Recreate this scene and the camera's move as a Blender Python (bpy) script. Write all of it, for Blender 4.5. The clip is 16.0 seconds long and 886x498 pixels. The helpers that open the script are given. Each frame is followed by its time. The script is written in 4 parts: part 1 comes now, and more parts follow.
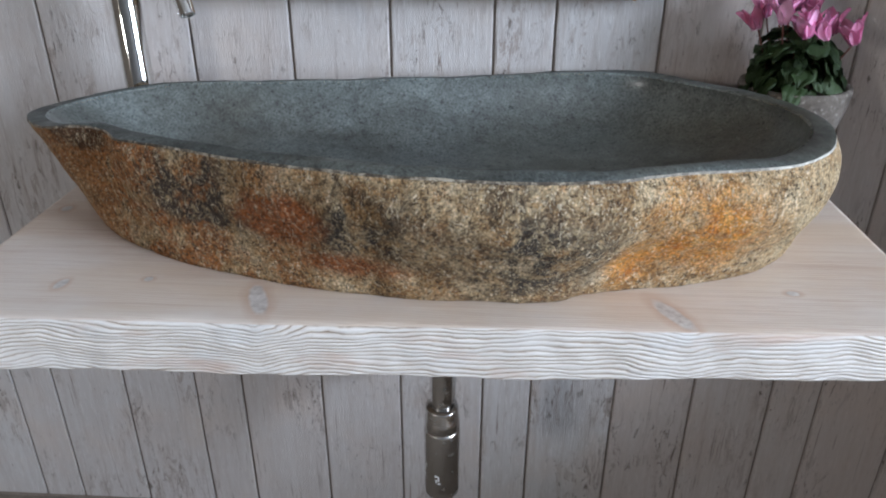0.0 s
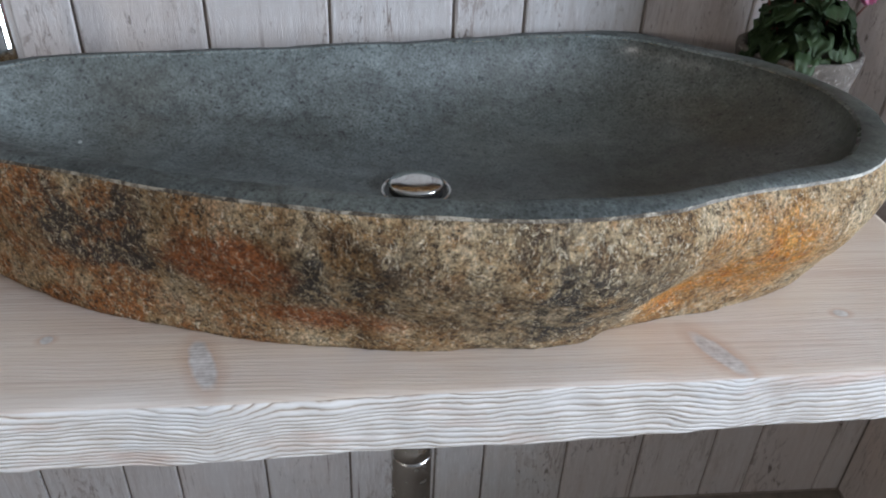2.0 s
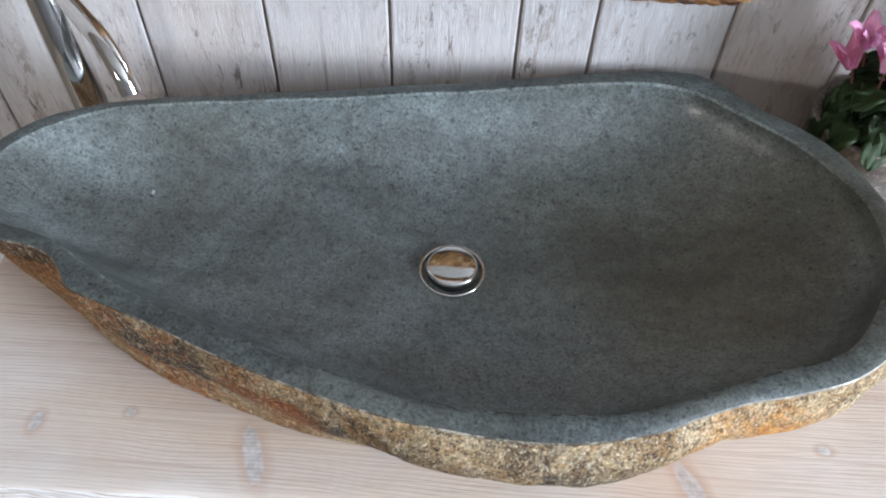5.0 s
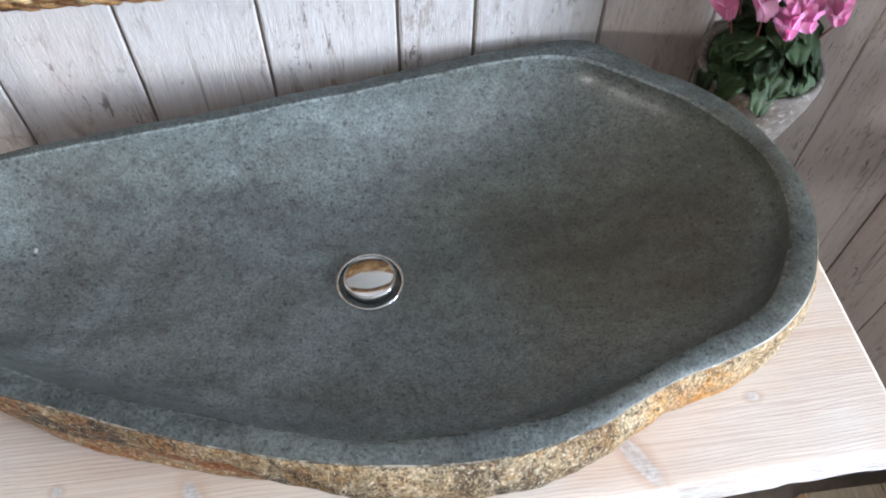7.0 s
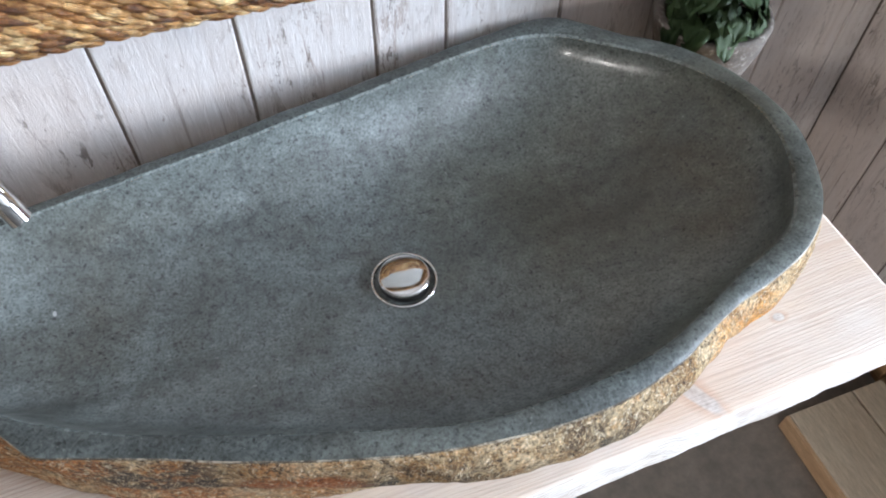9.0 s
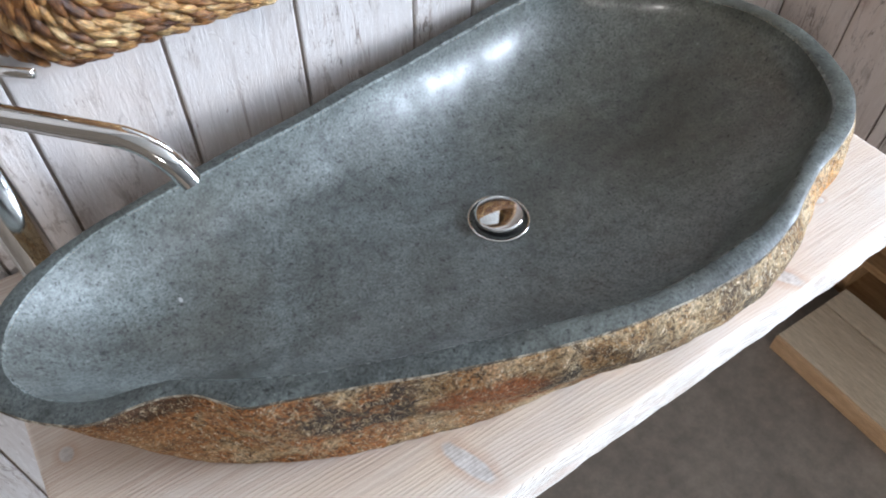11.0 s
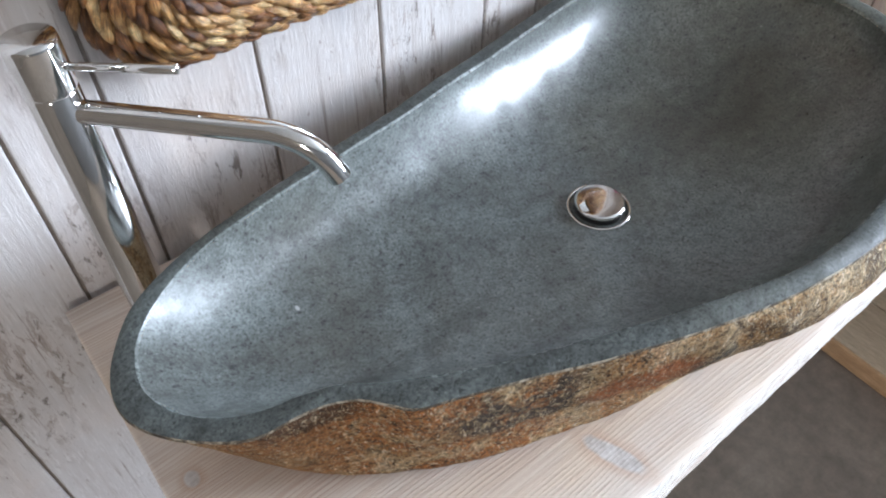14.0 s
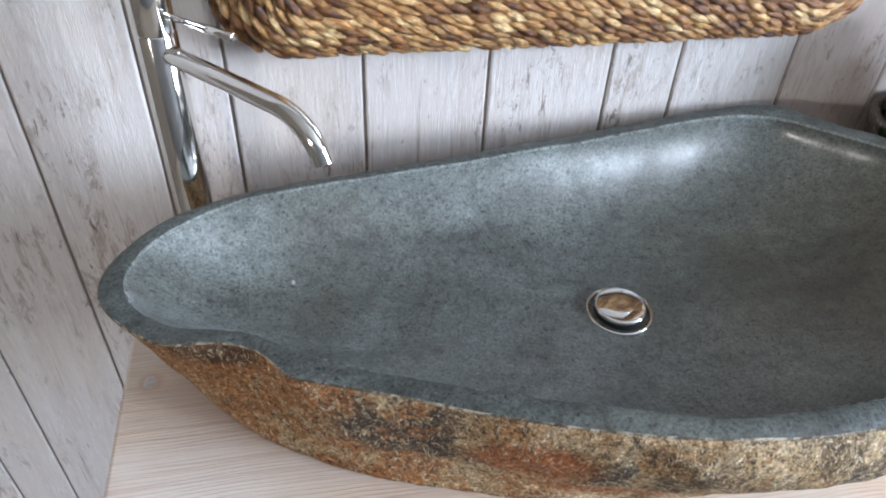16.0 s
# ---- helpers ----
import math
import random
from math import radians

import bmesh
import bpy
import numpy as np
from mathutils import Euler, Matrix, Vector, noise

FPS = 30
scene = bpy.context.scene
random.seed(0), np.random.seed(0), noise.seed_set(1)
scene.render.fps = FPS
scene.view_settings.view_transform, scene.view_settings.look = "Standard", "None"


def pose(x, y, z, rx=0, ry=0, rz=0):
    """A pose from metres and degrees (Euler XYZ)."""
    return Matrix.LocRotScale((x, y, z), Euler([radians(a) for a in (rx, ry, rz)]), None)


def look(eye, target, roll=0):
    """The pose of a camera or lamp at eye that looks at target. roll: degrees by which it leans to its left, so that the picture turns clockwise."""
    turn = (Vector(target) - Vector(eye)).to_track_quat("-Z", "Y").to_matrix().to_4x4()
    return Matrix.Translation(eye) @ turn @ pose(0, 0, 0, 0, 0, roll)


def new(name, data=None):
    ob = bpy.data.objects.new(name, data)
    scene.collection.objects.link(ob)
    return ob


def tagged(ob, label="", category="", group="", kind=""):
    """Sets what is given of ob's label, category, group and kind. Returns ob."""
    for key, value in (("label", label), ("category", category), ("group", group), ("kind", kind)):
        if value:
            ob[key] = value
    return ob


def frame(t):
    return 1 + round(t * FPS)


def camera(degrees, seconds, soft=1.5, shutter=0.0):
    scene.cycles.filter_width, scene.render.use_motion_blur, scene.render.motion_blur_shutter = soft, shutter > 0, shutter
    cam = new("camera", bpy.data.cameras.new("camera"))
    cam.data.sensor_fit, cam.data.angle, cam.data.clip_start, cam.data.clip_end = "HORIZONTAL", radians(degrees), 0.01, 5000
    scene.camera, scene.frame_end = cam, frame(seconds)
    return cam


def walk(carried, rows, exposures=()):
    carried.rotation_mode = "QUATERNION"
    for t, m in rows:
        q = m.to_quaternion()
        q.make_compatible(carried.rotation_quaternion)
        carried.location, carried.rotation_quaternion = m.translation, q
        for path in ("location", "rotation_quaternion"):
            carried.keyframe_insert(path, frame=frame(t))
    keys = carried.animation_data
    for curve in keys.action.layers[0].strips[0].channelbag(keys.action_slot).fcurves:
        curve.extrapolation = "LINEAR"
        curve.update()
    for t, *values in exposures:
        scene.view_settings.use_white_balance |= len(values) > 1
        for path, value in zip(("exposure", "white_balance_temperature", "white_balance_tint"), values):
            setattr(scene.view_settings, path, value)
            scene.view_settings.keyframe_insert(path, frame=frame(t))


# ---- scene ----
cam = camera(61.34, 16.0, soft=2.0)
ROWS = [
    (0.0, 0.0486, -1.1598, 1.2260, 63.12, -0.14, 3.29),
    (0.5, 0.0554, -1.1280, 1.2297, 61.84, 0.25, 3.93),
    (1.0, 0.0421, -1.0842, 1.2403, 60.32, -0.38, 3.25),
    (1.5, 0.0061, -1.0184, 1.2326, 58.37, -0.90, -0.77),
    (2.0, -0.0433, -0.9635, 1.2307, 57.50, -2.01, -4.76),
    (2.5, -0.0652, -0.9247, 1.2590, 54.78, -3.27, -4.45),
    (3.0, -0.0580, -0.8828, 1.2907, 51.24, -2.39, -0.75),
    (3.5, -0.0346, -0.8325, 1.3515, 47.75, -2.25, 1.48),
    (3.7, -0.0288, -0.8091, 1.3847, 47.15, -2.64, 2.36),
    (5.8, 0.0126, -0.7810, 1.5499, 36.55, -0.90, 4.25),
    (6.0, 0.0118, -0.7751, 1.5516, 36.54, -1.29, 4.29),
    (6.5, 0.0288, -0.7555, 1.5448, 36.75, -1.09, 1.51),
    (7.0, 0.0096, -0.7301, 1.5439, 35.80, -0.75, -7.54),
    (7.5, -0.0590, -0.7135, 1.5362, 35.92, 0.59, -17.26),
    (8.0, -0.0928, -0.7161, 1.5307, 36.40, 0.79, -19.99),
    (8.5, -0.0746, -0.7238, 1.5356, 36.95, 0.63, -17.24),
    (9.0, -0.1264, -0.7274, 1.5357, 37.03, -0.26, -20.44),
    (9.5, -0.2116, -0.7268, 1.5320, 38.15, -0.33, -25.97),
    (10.0, -0.2823, -0.7331, 1.5276, 39.45, -0.73, -29.93),
    (10.2, -0.3152, -0.7348, 1.5182, 39.94, -0.52, -31.02),
    (12.3, -0.4483, -0.6518, 1.4964, 39.94, 0.21, -41.00),
    (12.5, -0.4819, -0.6278, 1.4935, 40.70, 0.06, -46.19),
    (13.0, -0.5238, -0.6020, 1.4890, 41.72, -0.52, -49.11),
    (13.5, -0.5498, -0.6092, 1.4769, 41.25, -0.85, -46.16),
    (14.0, -0.5089, -0.6403, 1.4702, 41.37, -0.31, -37.88),
    (14.5, -0.4375, -0.6903, 1.4587, 42.29, -0.84, -26.27),
    (15.0, -0.4335, -0.7237, 1.4575, 43.44, -0.54, -23.54),
    (15.5, -0.4080, -0.7569, 1.4520, 45.58, -1.91, -19.13),
    (16.0, -0.3116, -0.8113, 1.4513, 48.94, -2.09, -9.78),
]
walk(cam, [(t, pose(x, y, z, rx, ry, rz)) for t, x, y, z, rx, ry, rz in ROWS],
     exposures=((0.0, 0.28), (2.0, 0.22), (3.7, 0.33), (5.8, 1.06), (10.0, 1.13), (14.0, 1.13), (16.0, 1.06)))

# ---- light ----
world = bpy.data.worlds.new("sky")
scene.world = world
world.use_nodes = True
wn = world.node_tree.nodes
sky = wn.new("ShaderNodeTexSky")
sky.sky_type, sky.sun_disc = "NISHITA", False
sky.sun_elevation, sky.sun_rotation = radians(35), radians(120)
world.node_tree.links.new(sky.outputs[0], wn["Background"].inputs[0])
wn["Background"].inputs[1].default_value = 0.12


def area(name, eye, target, w, h, power, color):
    lamp = bpy.data.lights.new(name, "AREA")
    lamp.shape, lamp.size, lamp.size_y, lamp.energy, lamp.color = "RECTANGLE", w, h, power, color
    ob = new(name, lamp)
    ob.matrix_world = look(eye, target)
    return ob


# daylight in the window openings: the large one is beyond the short return wall, on the east side
area("window_daylight", (4.58, -2.25, 2.08), (0.0, -1.0, 1.4), 1.30, 2.2, 226, (0.80, 0.92, 1.12))
area("window_daylight", (4.58, -3.41, 2.08), (0.0, -1.0, 1.4), 0.62, 2.2, 111, (0.80, 0.92, 1.12))
area("window_daylight", (-3.08, -4.35, 2.00), (0.0, -0.2, 1.1), 0.40, 0.55, 36, (0.98, 0.94, 0.92))

# ---- materials ----
ZT = 0.82          # top of the wooden board


class Mat:
    """A node material with a Principled shader and short ways to add textures."""

    def __init__(self, name, rough=0.5, metal=0.0, spec=0.5):
        self.m = bpy.data.materials.new(name)
        self.m.use_nodes = True
        self.t = self.m.node_tree
        self.p = self.t.nodes["Principled BSDF"]
        self.set("Roughness", rough), self.set("Metallic", metal), self.set("Specular IOR Level", spec)
        self.co = self.n("ShaderNodeTexCoord").outputs["Object"]

    def n(self, kind, **kw):
        node = self.t.nodes.new(kind)
        for k, v in kw.items():
            setattr(node, k, v)
        return node

    def plug(self, a, b):
        if isinstance(a, bpy.types.NodeSocket):
            self.t.links.new(a, b)
        else:
            b.default_value = a

    def set(self, key, value):
        self.plug(value, self.p.inputs[key])

    def world_co(self):
        return self.n("ShaderNodeNewGeometry").outputs["Position"]

    def scale(self, co, sx, sy, sz, off=(0, 0, 0), rot=(0, 0, 0)):
        k = self.n("ShaderNodeMapping")
        self.plug(co, k.inputs[0])
        k.inputs["Location"].default_value, k.inputs["Scale"].default_value = off, (sx, sy, sz)
        k.inputs["Rotation"].default_value = rot
        return k.outputs[0]

    def noise(self, co, scale, detail=4, rough=0.55, dist=0.0):
        k = self.n("ShaderNodeTexNoise")
        self.plug(co, k.inputs["Vector"])
        for key, v in (("Scale", scale), ("Detail", detail), ("Roughness", rough), ("Distortion", dist)):
            k.inputs[key].default_value = v
        return k.outputs[0]

    def voronoi(self, co, scale, feature="F1"):
        k = self.n("ShaderNodeTexVoronoi", feature=feature)
        self.plug(co, k.inputs["Vector"])
        k.inputs["Scale"].default_value = scale
        return k

    def wave(self, co, scale, dist=2.0, detail=3, dscale=1.0, direction="Y"):
        k = self.n("ShaderNodeTexWave", bands_direction=direction)
        self.plug(co, k.inputs["Vector"])
        for key, v in (("Scale", scale), ("Distortion", dist), ("Detail", detail), ("Detail Scale", dscale)):
            k.inputs[key].default_value = v
        return k.outputs["Fac"]

    def ramp(self, f, *stops, smooth=False):
        k = self.n("ShaderNodeValToRGB")
        k.color_ramp.interpolation = "EASE" if smooth else "LINEAR"
        el = k.color_ramp.elements
        while len(el) < len(stops):
            el.new(0.5)
        for e, (pos, c) in zip(el, stops):
            e.position = pos
            e.color = (c, c, c, 1) if isinstance(c, (int, float)) else (*c, 1)
        self.plug(f, k.inputs[0])
        return k.outputs[0]

    def mix(self, f, a, b, mode="MIX"):
        k = self.n("ShaderNodeMix", data_type="RGBA", blend_type=mode)
        self.plug(f, k.inputs[0])
        for v, s in ((a, k.inputs[6]), (b, k.inputs[7])):
            self.plug((*v, 1) if isinstance(v, tuple) else v, s)
        return k.outputs[2]

    def math(self, op, a, b=0.0):
        k = self.n("ShaderNodeMath", operation=op)
        self.plug(a, k.inputs[0]), self.plug(b, k.inputs[1])
        return k.outputs[0]

    def blob(self, co, centre, size, wobble=0.35, soft=0.35, wscale=25, rot=(0, 0, 0)):
        """A patch with an uneven edge round a place: 1 inside, 0 outside."""
        d = self.n("ShaderNodeVectorMath", operation="SUBTRACT")
        self.plug(co, d.inputs[0])
        d.inputs[1].default_value = centre
        v = self.scale(d.outputs[0], 1, 1, 1, rot=rot)
        v = self.scale(v, 1 / size[0], 1 / size[1], 1 / size[2])
        ln = self.n("ShaderNodeVectorMath", operation="LENGTH")
        self.plug(v, ln.inputs[0])
        w = self.math("MULTIPLY", self.math("SUBTRACT", self.noise(co, wscale, 5), 0.5), wobble * 4)
        f = self.math("ADD", ln.outputs["Value"], w)
        return self.ramp(f, (max(0.0, 1 - soft), 1.0), (1.0, 0.0))

    def bump(self, *layers):
        prev = None
        for height, strength, dist in layers:
            b = self.n("ShaderNodeBump")
            b.inputs["Strength"].default_value, b.inputs["Distance"].default_value = strength, dist
            self.plug(height, b.inputs["Height"])
            if prev is not None:
                self.plug(prev, b.inputs["Normal"])
            prev = b.outputs[0]
        self.set("Normal", prev)

    def random(self):
        return self.n("ShaderNodeObjectInfo").outputs["Random"]


def chrome(name, tone=(0.72, 0.71, 0.685), rough=0.07):
    k = Mat(name, rough, 1.0)
    k.set("Base Color", (*tone, 1))
    k.set("Roughness", k.ramp(k.noise(k.co, 60, 3), (0.3, rough * 0.6), (0.8, rough * 1.8)))
    return k.m


def grey_stone(name, rough, tint=1.0, spec=0.5, wax=0.0):
    """Ground and waxed grey-green river stone with fine dark and light grain."""
    k = Mat(name, rough, 0, spec)
    k.set("Coat Weight", wax), k.set("Coat Roughness", k.ramp(k.noise(k.world_co(), 55, 4, 0.7), (0.35, 0.12), (0.65, 0.26)))
    co = k.world_co()
    cloud = k.noise(co, 7, 5, 0.6, 0.6)
    c = k.ramp(cloud, (0.3, (0.058 * tint, 0.064 * tint, 0.059 * tint)), (0.55, (0.088 * tint, 0.101 * tint, 0.097 * tint)),
               (0.75, (0.120 * tint, 0.142 * tint, 0.137 * tint)))
    fine = k.noise(co, 320, 4, 0.75)
    c = k.mix(1.0, c, k.ramp(fine, (0.30, 0.30), (0.5, 1.0), (0.70, 1.5)), "MULTIPLY")
    mid = k.noise(k.scale(co, 1, 1, 1, rot=(0, 0, 0.5)), 75, 5, 0.7)
    c = k.mix(0.7, c, k.ramp(mid, (0.3, 0.45), (0.50, 1.0), (0.72, 1.35)), "MULTIPLY")
    warm = k.ramp(k.noise(co, 4.5, 4, 0.6), (0.5, 0.0), (0.75, 1.0))
    c = k.mix(k.math("MULTIPLY", warm, 0.30), c, (0.105, 0.092, 0.062))
    # olive stone at the right end, with the wall's shade put into its colour
    olive_shade = k.blob(co, (0.30, -0.26, ZT + 0.08), (0.30, 0.26, 0.20), 0.25, 0.9, 7)
    c = k.mix(k.math("MULTIPLY", olive_shade, 0.60), c, k.mix(1.0, c, (0.92, 0.80, 0.56), "MULTIPLY"))
    c = k.mix(k.math("MULTIPLY", olive_shade, 0.40), c, (0.088, 0.081, 0.055))
    pit = k.noise(co, 190, 3, 0.65, 0.3)
    c = k.mix(k.ramp(pit, (0.33, 0.8), (0.41, 0.0)), c, (0.018, 0.019, 0.018))
    c = k.mix(k.ramp(k.noise(k.scale(co, 1, 1, 1, (5, 2, 8)), 240, 3, 0.6), (0.67, 0.0), (0.74, 0.6)), c, (0.32, 0.34, 0.32))
    band = k.noise(k.scale(co, 2.6, 10, 6, rot=(0, 0, -0.12)), 1.0, 6, 0.65, 0.3)
    c = k.mix(0.9, c, k.ramp(band, (0.34, 0.62), (0.50, 1.0), (0.66, 1.3)), "MULTIPLY")
    speck = k.noise(k.scale(co, 1.0, 1.5, 1.2, (2, 7, 1)), 120, 4, 0.7, 0.4)
    c = k.mix(k.ramp(speck, (0.29, 0.7), (0.37, 0.0)), c, (0.022, 0.024, 0.023))
    c = k.mix(k.blob(co, (-0.351, -0.214, ZT + 0.075), (0.0020, 0.0036, 0.02), 0.2, 0.4, 90), c, (0.42, 0.43, 0.42))
    k.set("Base Color", c)
    k.set("Roughness", k.ramp(k.noise(co, 40, 5, 0.7), (0.3, rough * 0.72), (0.7, rough * 1.4)))
    k.bump((fine, 0.12, 0.0008), (k.noise(co, 30, 4, 0.6), 0.16, 0.004))
    return k.m


def crust_stone():
    """The rough weathered outside of the river stone: tan, rust, orange and near-black patches."""
    k = Mat("stone_crust", 0.78, 0, 0.35)
    co = k.world_co()
    grain = k.noise(co, 170, 6, 0.75)
    patch = k.noise(co, 26, 6, 0.68, 0.4)
    c = k.ramp(patch, (0.30, (0.16, 0.085, 0.034)), (0.43, (0.34, 0.205, 0.090)), (0.56, (0.52, 0.39, 0.23)), (0.75, (0.60, 0.50, 0.35)))
    rust = k.ramp(k.noise(k.scale(co, 1, 1, 1, (3, 1, 2)), 17, 5, 0.65, 0.5), (0.40, 0.0), (0.51, 1.0))
    left = k.blob(co, (-0.34, -0.40, ZT + 0.06), (0.32, 0.20, 0.20), 0.3, 0.5, 12)
    c = k.mix(k.math("MULTIPLY", k.math("MULTIPLY", rust, left), 0.9), c, k.ramp(grain, (0.35, (0.19, 0.058, 0.014)), (0.65, (0.44, 0.16, 0.036))))
    tinge = k.ramp(k.noise(k.scale(co, 1, 1, 1, (1, 6, 4)), 34, 5, 0.7, 0.6), (0.52, 0.0), (0.64, 0.6))
    c = k.mix(tinge, c, (0.36, 0.17, 0.055))
    # near-black lichen-like patches
    dark = k.ramp(k.noise(k.scale(co, 1, 1, 1, (7, 4, 1)), 26, 6, 0.75, 0.6), (0.42, 0.0), (0.53, 1.0))
    zone = k.math("MAXIMUM", k.blob(co, (0.09, -0.50, ZT + 0.075), (0.13, 0.09, 0.11), 0.3, 0.6, 16),
                  k.blob(co, (-0.26, -0.44, ZT + 0.10), (0.11, 0.09, 0.075), 0.35, 0.5, 20))
    zone = k.math("MAXIMUM", zone, k.blob(co, (-0.07, -0.50, ZT + 0.095), (0.11, 0.09, 0.055), 0.3, 0.6, 20))
    c = k.mix(k.math("MULTIPLY", k.math("MULTIPLY", dark, zone), 0.95), c, (0.040, 0.037, 0.034))
    # single red-brown stain and the run below it
    red = k.blob(co, (-0.160, -0.485, ZT + 0.088), (0.062, 0.09, 0.038), 0.2, 0.35, 30)
    red = k.math("MAXIMUM", red, k.blob(co, (-0.085, -0.49, ZT + 0.042), (0.085, 0.09, 0.020), 0.3, 0.6, 30))
    c = k.mix(k.math("MULTIPLY", red, 0.9), c, k.ramp(grain, (0.35, (0.17, 0.040, 0.008)), (0.65, (0.40, 0.12, 0.028))))
    # orange iron bloom in the hollow
    mottle = k.ramp(k.noise(co, 48, 6, 0.75, 0.5), (0.38, 0.40), (0.52, 1.0))
    oran = k.math("MAXIMUM", k.blob(co, (0.275, -0.45, ZT + 0.085), (0.100, 0.12, 0.075), 0.35, 0.6, 14),
                  k.blob(co, (0.205, -0.46, ZT + 0.05), (0.045, 0.10, 0.05), 0.3, 0.7, 14))
    c = k.mix(k.math("MULTIPLY", k.math("MULTIPLY", oran, mottle), 0.95), c, k.ramp(k.noise(co, 55, 5, 0.7), (0.35, (0.48, 0.15, 0.018)), (0.6, (0.70, 0.31, 0.048)), (0.75, (0.66, 0.43, 0.17))))
    pale = k.blob(co, (0.40, -0.40, ZT + 0.07), (0.10, 0.14, 0.10), 0.3, 0.7, 14)
    c = k.mix(k.math("MULTIPLY", pale, 0.4), c, (0.50, 0.40, 0.24))
    flank = k.blob(co, (-0.44, -0.33, ZT + 0.06), (0.080, 0.12, 0.11), 0.4, 0.6, 14)
    c = k.mix(k.math("MULTIPLY", flank, 0.75), c, k.ramp(patch, (0.35, (0.12, 0.048, 0.016)), (0.6, (0.36, 0.175, 0.065))))
    notch = k.blob(co, (-0.415, -0.358, ZT + 0.138), (0.050, 0.05, 0.026), 0.25, 0.4, 30)
    c = k.mix(k.math("MULTIPLY", notch, 0.85), c, (0.060, 0.034, 0.020))
    # crystals: short pale needles and dark pores, fewer where iron has stained the skin
    stained = k.math("MAXIMUM", k.math("MAXIMUM", oran, red), flank)
    clear = k.ramp(stained, (0.0, 1.0), (1.0, 0.50))
    c = k.mix(k.math("MULTIPLY", k.ramp(grain, (0.40, 0.95), (0.50, 0.0)), clear), c, (0.055, 0.032, 0.015))
    fl = k.noise(k.scale(co, 1.1, 1.1, 0.7, rot=(0.3, 0.5, 0)), 175, 6, 0.82, 0.9)
    c = k.mix(k.math("MULTIPLY", k.ramp(fl, (0.54, 0.0), (0.59, 0.7)), clear), c, (0.62, 0.48, 0.28))
    fl2 = k.noise(k.scale(co, 1.2, 1.1, 0.75, (4, 4, 4), (0.2, -0.5, 0)), 160, 6, 0.82, 1.1)
    c = k.mix(k.math("MULTIPLY", k.ramp(fl2, (0.56, 0.0), (0.60, 0.95)), k.ramp(stained, (0.0, 1.0), (1.0, 0.7))), c, (0.70, 0.60, 0.43))
    pores = k.noise(k.scale(co, 1, 1, 1, (9, 2, 3)), 130, 4, 0.75)
    c = k.mix(k.math("MULTIPLY", k.ramp(pores, (0.33, 0.9), (0.39, 0.0)), k.ramp(stained, (0.0, 1.0), (1.0, 0.6))), c, (0.045, 0.026, 0.016))
    grit = k.noise(co, 380, 3, 0.7)
    c = k.mix(0.9, c, k.ramp(grit, (0.34, 0.45), (0.5, 1.12), (0.64, 1.75)), "MULTIPLY")
    k.set("Base Color", c)
    k.bump((grain, 1.0, 0.004), (patch, 0.5, 0.007), (fl2, 0.8, 0.0025), (pores, 0.6, 0.002), (grit, 0.6, 0.0012))
    return k.m


